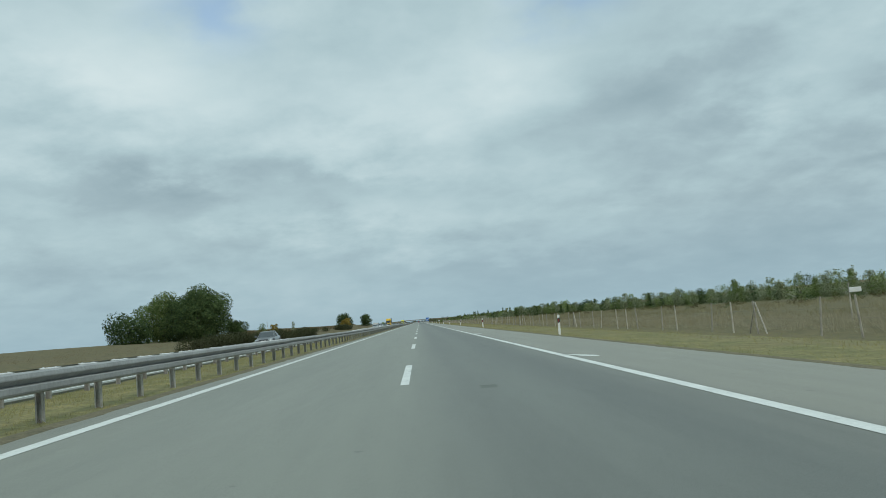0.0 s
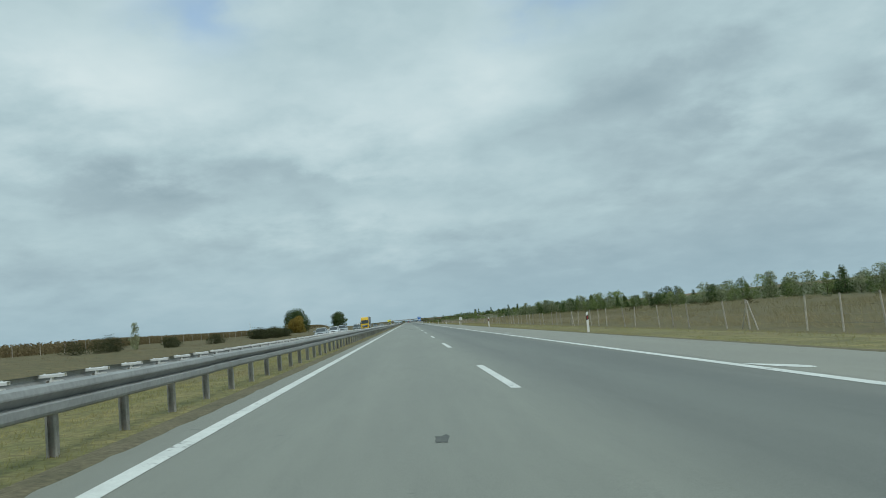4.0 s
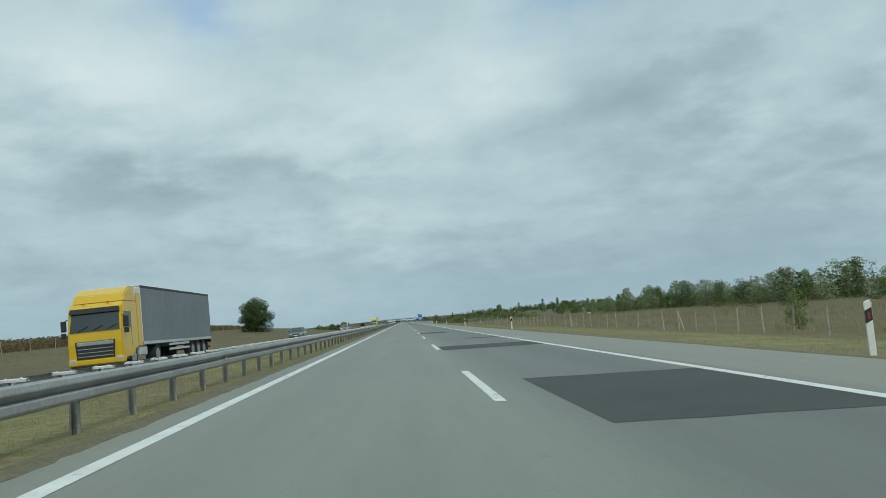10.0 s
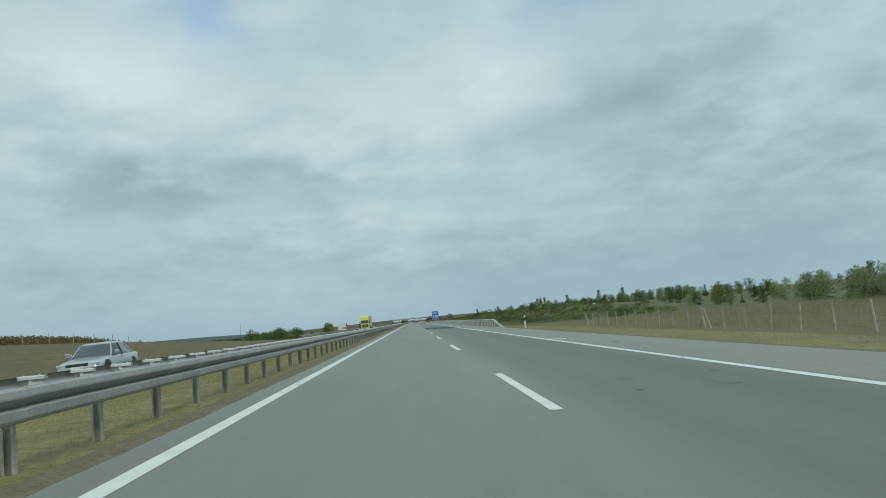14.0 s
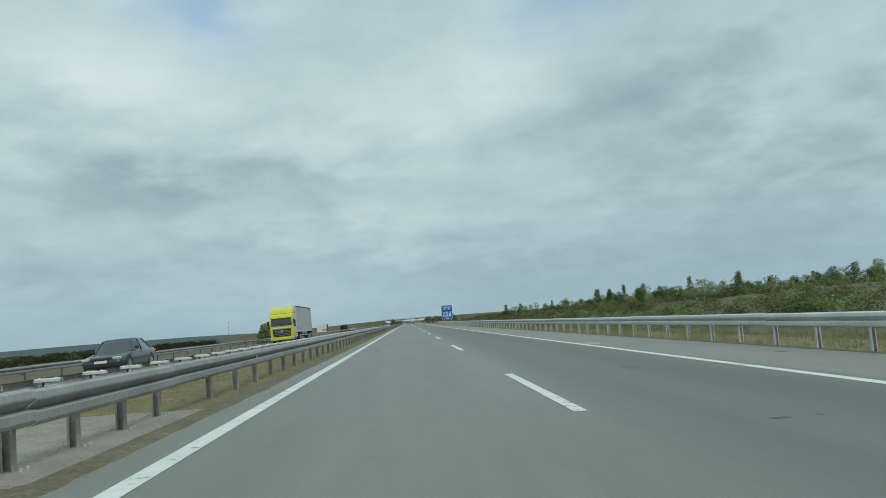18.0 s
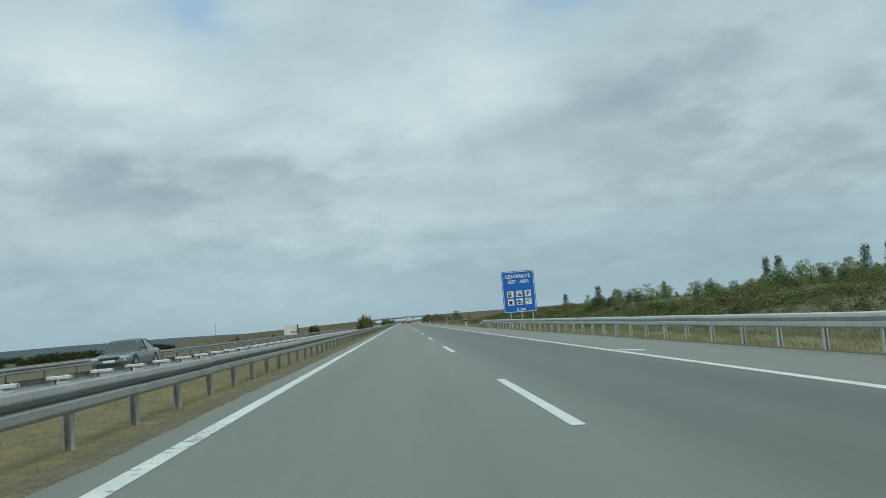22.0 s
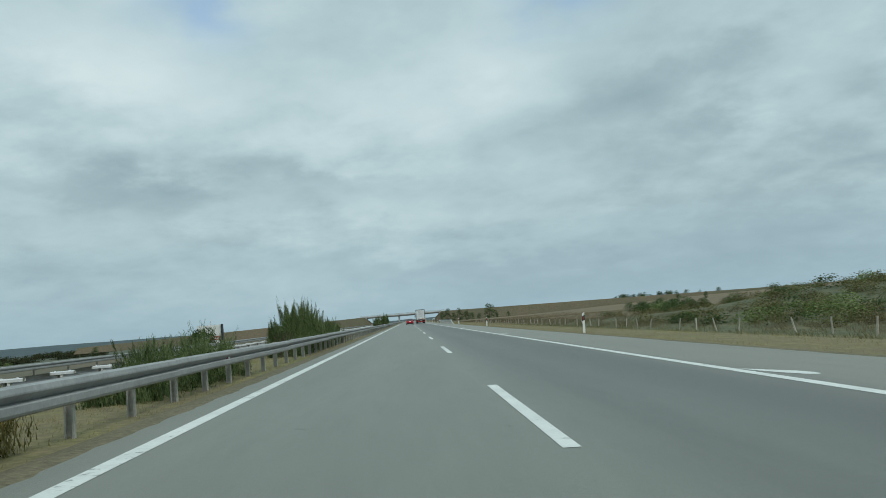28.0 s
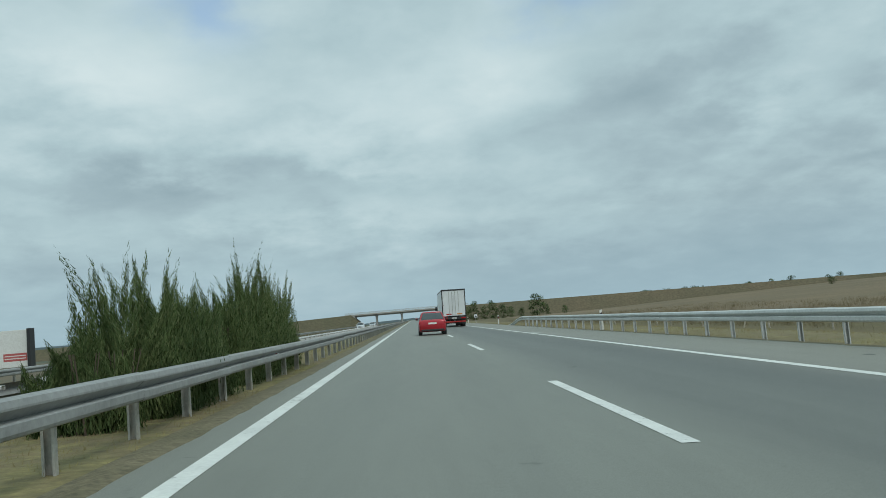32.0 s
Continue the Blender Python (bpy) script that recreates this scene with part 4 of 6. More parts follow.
plant("tree", -44.0, 160, 9.4, 14.5, LEAF_DARK, 3, "large dense dark green tree on the field edge", leaves=38000, leaf=0.18, lobes=70, base=0.1, trunk=0.35)
plant("tree", -51.5, 162, 8.6, 11.0, LEAF_MID, 4, "broad green tree with yellowing leaves on the field edge", leaves=18000, leaf=0.17, lobes=44, base=0.06)
plant("bush", -37.5, 164, 3.4, 4.6, LEAF_DARK, 15, "dark green bush at the foot of a large tree", leaves=5000, leaf=0.15, lobes=24, category="bush", base=0.0, trunk=0.1)
plant("bush", -51.0, 142, 4.8, 9.0, LEAF_DARK, 5, "dark green bush on the field edge", leaves=6000, leaf=0.17, lobes=22, category="bush", base=0.02, trunk=0.12)
plant("tree", -38.3, 411.7, 6.8, 8.9, LEAF_DARK, 6, "dark green round tree beside a golden one", leaves=18000, leaf=0.14, lobes=44, base=0.1)
plant("tree", -36.2, 394.6, 4.8, 5.5, LEAF_GOLD, 7, "small tree with golden autumn leaves", leaves=10000, leaf=0.14, lobes=34, base=0.12, trunk=0.14)
plant("tree", -37.6, 559, 7.2, 8.6, LEAF_DARK, 8, "tall dark green tree on a grassy mound", leaves=22000, leaf=0.14, lobes=52, base=0.1, trunk=0.25)

# ---- belts of young trees, scrub and hedges ----


def proto(form, h, w, material, seed, leaves, leaf, lobes, base, trunk=0.1):
    lo = round_lobes(h, w, lobes, seed, base) if form == "round" else cone_lobes(h, w, lobes, seed, base)
    return trunk_mesh(h, trunk, seed, 4, 0.30 if form == "round" else 0.10), crown_mesh("crown", lo, leaves, leaf, material, seed)


PALE = [proto("round", 7.0, w, LEAF_PALE, k, 1900, 0.15, 24, 0.04) for k, w in ((21, 4.4), (22, 5.6), (33, 3.4))]
MID = [proto("round", 7.5, w, LEAF_MID, k, 1900, 0.15, 24, 0.04) for k, w in ((23, 4.2), (24, 5.6), (25, 3.2))]
DARKT = [proto("round", 7.0, w, LEAF_DARK, k, 1900, 0.15, 24, 0.04) for k, w in ((26, 4.4), (27, 5.6))]
CONE = [proto("cone", 7.5, 4.4, LEAF_DARK, k, 2000, 0.15, 34, 0.03) for k in (28, 29)]
SHRUB = [proto("round", 1.9, 2.6, LEAF_RUST, 30, 700, 0.09, 16, 0.02, 0.03), proto("round", 1.8, 2.8, LEAF_MID, 31, 700, 0.09, 16, 0.02, 0.03),
         proto("round", 2.0, 2.6, LEAF_DARK, 32, 700, 0.09, 16, 0.02, 0.03)]
# sparser ones for growth that stays far off
LEAF_SCRUB = leaf_mat("olive_scrub_leaves", (0.090, 0.100, 0.038), (0.155, 0.155, 0.060), (0.24, 0.215, 0.10))
LEAF_HEDGE = leaf_mat("hedge_leaves", (0.050, 0.058, 0.025), (0.068, 0.076, 0.031), (0.092, 0.094, 0.042))
HEDGE = [proto("round", 1.9, 3.0, LEAF_HEDGE, k, 1500, 0.07, 26, 0.0, 0.03) for k in (97, 98)]
LOW = {id(a[1]): proto("round", h, w, a[1].materials[0], k, n, lf, 18, 0.02, 0.03) for a, h, w, k, n, lf in
       [(q, 7.2, 4.8, 81 + i, 760, 0.19) for i, q in enumerate(PALE + MID + DARKT)] + [(q, 1.9, 2.7, 91 + i, 400, 0.095) for i, q in enumerate(SHRUB)]}
FAR_HEDGE = [proto("round", 4.0, 5.0, LEAF_HEDGE, k, 240, 0.30, 18, 0.0, 0.05) for k in (101, 102)]
BRUSH = [proto("round", 1.5, 3.0, LEAF_SCRUB, k, 400, 0.09, 18, 0.02, 0.03) for k in (95, 96)]


def put(kind, x, y, h, label, category, group, spread=1.0, lean=2.0):
    t, c = kind
    href = c.get("top") or max(v.co.z for v in c.vertices)
    c["top"] = href
    s = h / href
    m = pose(x, y, gz(x, y) - 0.1, float(rng.normal(0, lean)), float(rng.normal(0, lean)), float(rng.uniform(0, 360)))
    ob = tree_thing("tree" if category == "tree" else "bush", m, t, c, label, category, group)
    ob.scale = (s * spread, s * spread, s)
    return ob


def crown_array(me):
    v = np.empty(len(me.vertices) * 3, dtype=np.float32)
    me.vertices.foreach_get("co", v)
    return v.reshape(-1, 3)


def thicket(name, label, items, category):
    """Far growth that nobody could count, joined: items of (prototype, x, y, height, spread)."""
    by = {}
    for kind, x, y, h, sp in items:
        me = LOW.get(id(kind[1]), kind)[1]
        v, nrm = crown_array(me), NORMALS[me.name]
        s = h / v[:, 2].max()
        a = float(rng.uniform(0, 6.28))
        c, n = math.cos(a), math.sin(a)
        w = np.stack([(v[:, 0] * c - v[:, 1] * n) * s * sp + x, (v[:, 0] * n + v[:, 1] * c) * s * sp + y, v[:, 2] * s + gz(x, y) - 0.1], -1)
        m = np.stack([nrm[:, 0] * c - nrm[:, 1] * n, nrm[:, 0] * n + nrm[:, 1] * c, nrm[:, 2]], -1)
        by.setdefault(me.materials[0].name, []).append((w, m))
    for mname, ws in by.items():
        q, m = np.concatenate([p[0] for p in ws]), np.concatenate([p[1] for p in ws])
        tagged(new(name, soft_mesh(name, q, m, 4, bpy.data.materials[mname])), label, category, kind="stuff")


FAR = []


def belt():
    """The plantation of young poplars, robinias and pines beyond the fence."""
    lab = {0: "young silvery-leaved tree in a plantation strip", 1: "young green tree in a plantation strip", 2: "dark green young tree in a plantation strip", 3: "slim dark conifer in a plantation strip"}
    kinds = (PALE, MID, DARKT, CONE)

    def one(x, y, h, k=None, far=False):
        if k is None:
            k = int(rng.choice(4, p=(0.44, 0.34, 0.17, 0.05)))
        q = kinds[k]
        if far:
            FAR.append((q[int(rng.integers(len(q)))], x, y, h, float(rng.uniform(0.95, 1.4))))
            return
        put(q[int(rng.integers(len(q)))], x, y, h, lab[k], "tree", "plantation trees", float(rng.uniform(0.85, 1.2)) * (1.35 if k == 3 else 1.0))
    for y in np.arange(120, 640, 5.2):
        front = 92 if y < 430 else 92 - 26 * (y - 430) / 210
        for row in range(2):
            x = front + 9 * row + float(rng.uniform(-4, 4))
            one(x, y + float(rng.uniform(-2.5, 2.5)), float(rng.choice((2.8, 4.0, 4.8, 5.4, 6.4))) * float(rng.uniform(0.88, 1.12)) + 0.7 * row + 1.1 * float(sstep(430, 500, y) * (1 - sstep(590, 630, y))), None, row == 1)
    # the low undergrowth that closes the strip between the stems
    for y in np.arange(90, 645, 2.3):
        front = 90 if y < 430 else 90 - 26 * (y - 430) / 210
        one(front + float(rng.uniform(-3, 12)), y, float(rng.uniform(2.9, 4.9)) + 0.8 * float(sstep(430, 500, y) * (1 - sstep(590, 630, y))), int(rng.choice(3, p=(0.52, 0.34, 0.14))), True)
    for y in np.arange(645, 980, 6.0):
        for row in range(2):
            x = 70 + 16 * row + 12 * math.sin(y / 37) + float(rng.uniform(-5, 5))
            one(x, y + float(rng.uniform(-3, 3)), float(rng.choice((1.8, 2.6, 3.2, 4.0))) * float(rng.uniform(0.85, 1.15)), int(rng.choice(4, p=(0.16, 0.42, 0.34, 0.08))), row == 1)
    for y in np.arange(70, 120, 6.0):
        one(100 + float(rng.uniform(-6, 6)), y, float(rng.uniform(5.5, 8)))
    for y in np.arange(640, 1000, 9.0):
        one(125 + float(rng.uniform(-10, 10)), y, float(rng.uniform(3.6, 5.4)), None, True)
    for x, y, h in ((72, 951, 7.6), (82.5, 927, 7.2), (67.5, 938, 7.0), (34.4, 940, 4.6), (57.4, 971, 4.2), (100, 930, 8.4), (105, 900, 8.6), (62, 880, 6.2), (64, 905, 5.8)):
        one(x, y, h * 1.0, 3)
    for x, y, h in ((46, 955, 3.4), (41, 950, 3.2), (52, 930, 3.8), (88, 915, 6.0), (95, 935, 6.4), (78, 900, 5.4), (110, 890, 6.5), (60, 860, 5.0), (123, 887, 6.8)):
        one(x, y, h * 0.85, 1)
    for k in range(170):
        y = float(rng.uniform(760, 978))
        one(float(rng.uniform(36, 78)), y, float(rng.uniform(1.6, 3.6)), int(rng.choice(3, p=(0.15, 0.45, 0.40))), True)
    for k in range(110):
        y = float(rng.uniform(630, 830))
        one(float(rng.uniform(62, 135)), y, float(rng.uniform(2.4, 4.6)), int(rng.choice(3, p=(0.20, 0.45, 0.35))), True)
    # low plantings seen ahead, towards the sign
    for y in np.arange(985, 1120, 12.0):
        one(80 + float(rng.uniform(-8, 8)), y, float(rng.uniform(1.8, 3.0)), 1)


belt()


def scrub():
    labs = ("rusty brown scrub bush on the bank", "green scrub bush on the bank", "dark green scrub bush on the bank")
    for k in range(120):
        y = float(rng.uniform(700, 1090))
        x = float(rng.uniform(22, 34))
        i = int(rng.choice(3, p=(0.2, 0.45, 0.35)))
        put(SHRUB[i], x, y, float(rng.uniform(0.7, 1.5)), labs[i], "bush", "bank scrub", float(rng.uniform(1.2, 2.2)))
    far = []

    def strew(n, ya, yb, xa, xb, ha, hb, p):
        for k in range(n):
            i = int(rng.choice(5, p=p))
            q = (SHRUB + BRUSH)[i]
            far.append((q, float(rng.uniform(xa, xb)), float(rng.uniform(ya, yb)), float(rng.uniform(ha, hb)), float(rng.uniform(1.2, 2.3))))
    strew(620, 860, 1095, 21, 40, 0.5, 1.25, (0.05, 0.12, 0.16, 0.38, 0.29))
    strew(170, 700, 1110, 40, 70, 0.6, 1.5, (0.06, 0.18, 0.16, 0.34, 0.26))
    strew(520, 640, 900, 20, 50, 0.6, 1.7, (0.03, 0.46, 0.14, 0.22, 0.15))
    strew(180, 1085, 1165, 36, 62, 0.6, 1.5, (0.2, 0.1, 0.15, 0.3, 0.25))
    strew(200, 80, 640, 60, 95, 0.5, 1.7, (0.35, 0.1, 0.15, 0.2, 0.2))
    thicket("scrub", "dense rusty and green autumn scrub", far, "scrub")


thicket("woodland", "dense strip of young silvery and green trees", FAR, "woodland")
scrub()
put(CONE[0], 65, 1112.5, 7.0, "lone dark conifer on the scrubby bank", "tree", "", 1.7, 0.5)
put(MID[0], 21.0, 407, 2.4, "low green bush beside the fence", "bush", "", 1.1)
for k in range(26):
    y = 1148 + 2.1 * k
    put((DARKT[k % 2], SHRUB[2], SHRUB[1])[int(rng.choice(3, p=(0.5, 0.35, 0.15)))], 47 + 0.16 * (y - 1148) + float(rng.uniform(-4, 4)), y, float(rng.uniform(1.7, 3.0)), "dark green bush in a clump at the field edge", "bush", "field clump", 1.7)
for x, y, h in ((146, 1497, 4.0), (152, 1480, 3.2), (160, 1530, 4.2), (175, 1540, 4.4), (182, 1500, 3.6), (140, 1420, 3.0), (195, 1560, 5.0), (210, 1540, 4.5), (120, 1330, 3.0)):
    put(DARKT[int(rng.integers(2))], x, y, h, "small dark tree on the field ridge", "tree", "ridge trees", 1.3)
put(DARKT[0], 43.6, 1447, 8.2, "dark tree beside the embankment", "tree", "", 1.5, 0.5)
for x, y, h in ((17.5, 1447, 5.4), (20.5, 1449, 7.2), (24, 1446, 5.2), (27.5, 1448, 7.0), (31, 1446, 5.4), (34, 1449, 4.2), (38, 1448, 3.4), (48, 1450, 3.6), (54, 1448, 3.2)):
    put(DARKT[int(rng.integers(2))], x, y, h, "dark green tree near the overpass embankment", "tree", "embankment trees", 1.1)

# the hedge and bushes across the oncoming carriageway
for y in np.arange(84, 181, 1.5):
    x = -23.8 + float(rng.uniform(-0.5, 0.5))
    put(HEDGE[int(rng.integers(2))], x, y, 1.8 + 0.18 * math.sin(y / 5.0) + float(rng.uniform(-0.25, 0.25)), "dark roadside hedge bush", "bush", "roadside hedge", float(rng.uniform(1.0, 1.35)))
for k in range(34):
    y = float(rng.uniform(668, 704))
    x = -28 - float(rng.uniform(0, 9))
    put((SHRUB[1], SHRUB[2], MID[0])[int(rng.choice(3, p=(0.4, 0.4, 0.2)))], x, y, float(rng.uniform(2.0, 3.1)), "feathery green bush on low ground beside the motorway", "bush", "low ground bushes", 0.9)
for y in (224, 227, 230, 233, 250, 253, 256, 272, 276):
    put(HEDGE[1], -33 + float(rng.uniform(-1, 1)), y, float(rng.uniform(1.5, 2.1)), "dark green bush on the dry verge", "bush", "verge bushes", 1.3)
for k in range(22):
    put(HEDGE[int(rng.integers(2))], -28.5 + float(rng.uniform(-1.5, 1.5)), 292 + 1.25 * k, float(rng.uniform(1.7, 2.3)), "dark olive bush on the dry verge", "bush", "verge bushes", 1.5)
put(PALE[0], -41.5, 264, 4.2, "thin sparse young tree on the field edge", "tree", "", 0.6)
plant("bush", -34.5, 190, 2.9, 3.4, LEAF_GOLD, 11, "yellow-green bush above the hedge", leaves=1800, leaf=0.12, lobes=12, category="bush", base=0.1, trunk=0.05)
plant("bush", -34.5, 176, 2.7, 2.2, LEAF_MID, 12, "thin green bush above the hedge", leaves=700, leaf=0.1, lobes=8, category="bush", base=0.1, trunk=0.05)
plant("tree", -39.5, 866, 4.9, 5.4, LEAF_MID, 13, "bushy green tree on the plain", leaves=4500, leaf=0.17, lobes=20, base=0.06, trunk=0.12)
plant("bush", -44.4, 1181, 4.2, 6.2, LEAF_DARK, 14, "dark round bush on the plain", leaves=4500, leaf=0.16, lobes=20, category="bush", base=0.04, trunk=0.1)
for k in range(26):
    y = float(rng.uniform(665, 800))
    put((SHRUB[1], SHRUB[2], MID[0])[int(rng.choice(3, p=(0.5, 0.35, 0.15)))], -36 - float(rng.uniform(0, 22)) - (y - 665) * 0.12, y, float(rng.uniform(1.3, 2.8)), "green bush on the low ground", "bush", "low ground bushes", 1.3)
for k in range(40):
    y = float(rng.uniform(820, 1700))
    put((SHRUB[1], SHRUB[2], DARKT[0])[int(rng.choice(3, p=(0.3, 0.4, 0.3)))], -90 - float(rng.uniform(0, 260)), y, float(rng.uniform(2.0, 4.0)), "dark bush on the far plain", "bush", "plain bushes", 1.4)

# ---- wispy bushes in the median ----


def wisp_mesh(ya, yb, h, n, material, seed, w=0.75, low=0.70, high=1.0, clump=0.0):
    """Feathery plumes: clumps of fine shoots that rise together and close to a point, hung with thin leaves."""
    r = np.random.default_rng(seed)
    mid, half = (ya + yb) / 2, (yb - ya) / 2
    nc = max(14, int((yb - ya) * 8.0))
    e = np.sort(2 * (np.arange(nc) + r.random(nc)) / nc - 1)
    cy, cx = mid + half * 0.72 * e, np.clip(r.normal(0, w * 0.30, nc), -0.55, 0.55)
    shape = np.sqrt(np.clip(1.12 - e * e, 0.22, 1)) * (0.86 + 0.14 * np.sin(e * half * 1.6 + seed))
    ch = h * (low + (high - low) * r.random(nc)) * shape
    clx, cly = r.normal(0, 0.14, nc), 0.30 * e + r.normal(0, 0.13, nc)
    k = r.integers(0, nc, n)
    rad = (0.10 + 0.09 * r.random(nc))[k] * (1.0 + 1.2 * clump)
    ang, q = r.uniform(0, 2 * np.pi, n), np.sqrt(r.random(n))
    ox, oy = np.cos(ang) * q * rad, np.sin(ang) * q * rad
    hh = ch[k] * (0.50 + 0.50 * r.random(n) ** 0.5 * (1 - 0.4 * q))
    m = 46
    s = (np.arange(m)[None] + r.random((n, m))) / m
    swell = (0.55 + 1.25 * s) * (1 - s ** 2.2)
    puff = 0.06 * (1 - 0.8 * s)[..., None] * r.normal(size=(n, m, 3))
    c = np.stack([cx[k][:, None] + ox[:, None] * swell + clx[k][:, None] * s * s * hh[:, None],
                  cy[k][:, None] + oy[:, None] * swell + cly[k][:, None] * s * s * hh[:, None], hh[:, None] * s], -1) + puff
    c[..., 2] = np.maximum(c[..., 2], 0.02)
    c = c.reshape(-1, 3)
    a = np.stack([clx[k][:, None] * 1.5 * s + r.normal(0, 0.28, (n, m)), cly[k][:, None] * 1.5 * s + r.normal(0, 0.28, (n, m)), np.full((n, m), 0.9)], -1).reshape(-1, 3)
    a /= np.linalg.norm(a, axis=1)[:, None]
    b = np.cross(a, r.normal(size=a.shape))
    b /= np.linalg.norm(b, axis=1)[:, None]
    s = s.reshape(-1, 1)
    o = np.stack([c[:, 0] / w * 0.7 + np.repeat(ox / rad, m) * 0.5, np.repeat(oy / rad, m) * 0.6 - 0.15, 0.15 + 0.55 * s[:, 0]], -1) + r.normal(0, 0.22, c.shape)
    o /= np.linalg.norm(o, axis=1)[:, None]
    b *= np.sign((np.cross(a, b) * o).sum(1) + 1e-9)[:, None]
    ln, wd = (0.070 - 0.02 * s) * (0.6 + 0.8 * r.random(s.shape)), 0.0085 - 0.003 * s
    q = np.stack([c - a * ln + b * wd, c - a * ln - b * wd, c + a * ln], 1).reshape(-1, 3)
    return soft_mesh("foliage", q, np.repeat(o, 3, axis=0), 3, material)


def wisp_bush(ya, yb, h, n, material, seed, label, w=0.75, low=0.70):
    y = (ya + yb) / 2
    top = empty("bush", pose(-6.0, y, gz(-6.0, y)), label, "bush", "median bushes")
    for name, me in (("foliage", wisp_mesh(ya - y, yb - y, h * 1.04, int(n * 0.62), material, seed, w, low)),
                     ("lower_foliage", wisp_mesh(ya - y, yb - y, h * 0.84, int(n * 0.75), material, seed + 200, w * 1.1, 0.74, 1.0, 1.3))):
        ob = new(name, me)
        ob.parent = top
    bm = bmesh.new()
    rr = random.Random(seed)
    for k in range(max(6, n // 40)):
        b = Vector((rr.gauss(0, 0.12), rr.uniform(ya - y, yb - y) * 0.8, -0.1))
        cyl(bm, b, b + Vector((rr.gauss(0, 0.15), rr.gauss(0, 0.2), h * 0.38)), 0.014, 0.006, 5)
    part("woody_base", bm, BARK, top)


LEAF_TAM = leaf_mat("tamarisk_leaves", (0.060, 0.100, 0.032), (0.105, 0.152, 0.053), (0.180, 0.218, 0.095))
LEAF_OCHRE = leaf_mat("ochre_wisps", (0.115, 0.105, 0.032), (0.19, 0.165, 0.052), (0.29, 0.235, 0.085))
LEAF_OLIVE = leaf_mat("olive_wisps", (0.095, 0.115, 0.034), (0.150, 0.165, 0.055), (0.23, 0.22, 0.085))
wisp_bush(885.5, 890.5, 2.5, 900, LEAF_OLIVE, 41, "tall wispy yellow-green bush in the median")
wisp_bush(887.0, 898.0, 1.3, 1100, LEAF_TAM, 54, "low dark green growth under feathery bushes in the median")
wisp_bush(890.5, 899.6, 3.0, 2500, LEAF_OCHRE, 42, "tall feathery bush with rusty tips in the median")
wisp_bush(989.0, 1003.5, 2.9, 1100, LEAF_OCHRE, 49, "tall feathery golden bush in the median", 0.85)
wisp_bush(1003.0, 1011.0, 1.8, 700, LEAF_TAM, 50, "low feathery green bush in the median", 0.85)
wisp_bush(1011.0, 1026.0, 2.6, 1000, LEAF_OCHRE, 51, "feathery yellowing bush in the median", 0.85)
wisp_bush(1027.0, 1038.0, 1.7, 600, LEAF_TAM, 52, "low feathery green bush in the median", 0.85)
wisp_bush(1043.6, 1057.5, 2.75, 5000, LEAF_TAM, 43, "large feathery dark green bush in the median", 1.0, 0.86)
wisp_bush(1056.0, 1067.5, 2.0, 2200, LEAF_TAM, 44, "low feathery green bush with rusty tips in the median", 0.9)
wisp_bush(1058.0, 1064.0, 2.1, 220, LEAF_RUST, 53, "sparse rusty wisps above a green bush", 0.5)
wisp_bush(1135.0, 1139.5, 2.9, 850, LEAF_TAM, 45, "thin wispy bush in the median")
wisp_bush(1168.2, 1174.8, 2.75, 2900, LEAF_TAM, 46, "large feathery green bush in the median", 1.0, 0.80)
wisp_bush(1173.8, 1184.5, 3.4, 4200, LEAF_TAM, 47, "tall feathery green bush in the median", 1.0, 0.84)

# ---- grass and crops ----
REED = leaf_mat("dry_reed", (0.150, 0.124, 0.058), (0.225, 0.192, 0.102), (0.32, 0.28, 0.165))


def tufts(name, label, rects, per, h, material, seed, wd=0.014, patchy=0.0):
    r = np.random.default_rng(seed)
    q = []
    for xa, xb, ya, yb in rects:
        n = int((xb - xa) * (yb - ya) * per)
        x, y = r.uniform(xa, xb, n), r.uniform(ya, yb, n)
        clump = wave(x * 3, y, 2.7, 0.6) + wave(x * 2, y, 0.9, 1.6)
        keep = clump + patchy * wave(x, y, 11.0, 0.9) > r.normal(-0.2 + 0.5 * patchy, 0.5, n)
        x, y = x[keep], y[keep]
        z = ground_z(x, y) - 0.02
        hh = h * (0.4 + 0.9 * r.random(len(x)))
        a = r.uniform(-0.9, 0.9, len(x))
        dx, dy = np.cos(a) * wd, np.sin(a) * wd
        lx, ly = r.normal(0, 0.35, len(x)) * hh, (0.6 + r.normal(0, 0.45, len(x))) * hh
        q.append(np.stack([np.stack([x - dx, y - dy, z], -1), np.stack([x + dx, y + dy, z], -1), np.stack([x + lx, y + ly, z + hh], -1)], 1))
    q = np.concatenate(q).reshape(-1, 3)
    up = np.tile(np.array([0.0, -0.25, 0.97]), (len(q), 1)) + r.normal(0, 0.12, (len(q) // 3, 3)).repeat(3, axis=0)
    tagged(new(name, soft_mesh(name, q, up / np.linalg.norm(up, axis=1)[:, None], 3, material)), label, "grass", kind="stuff")


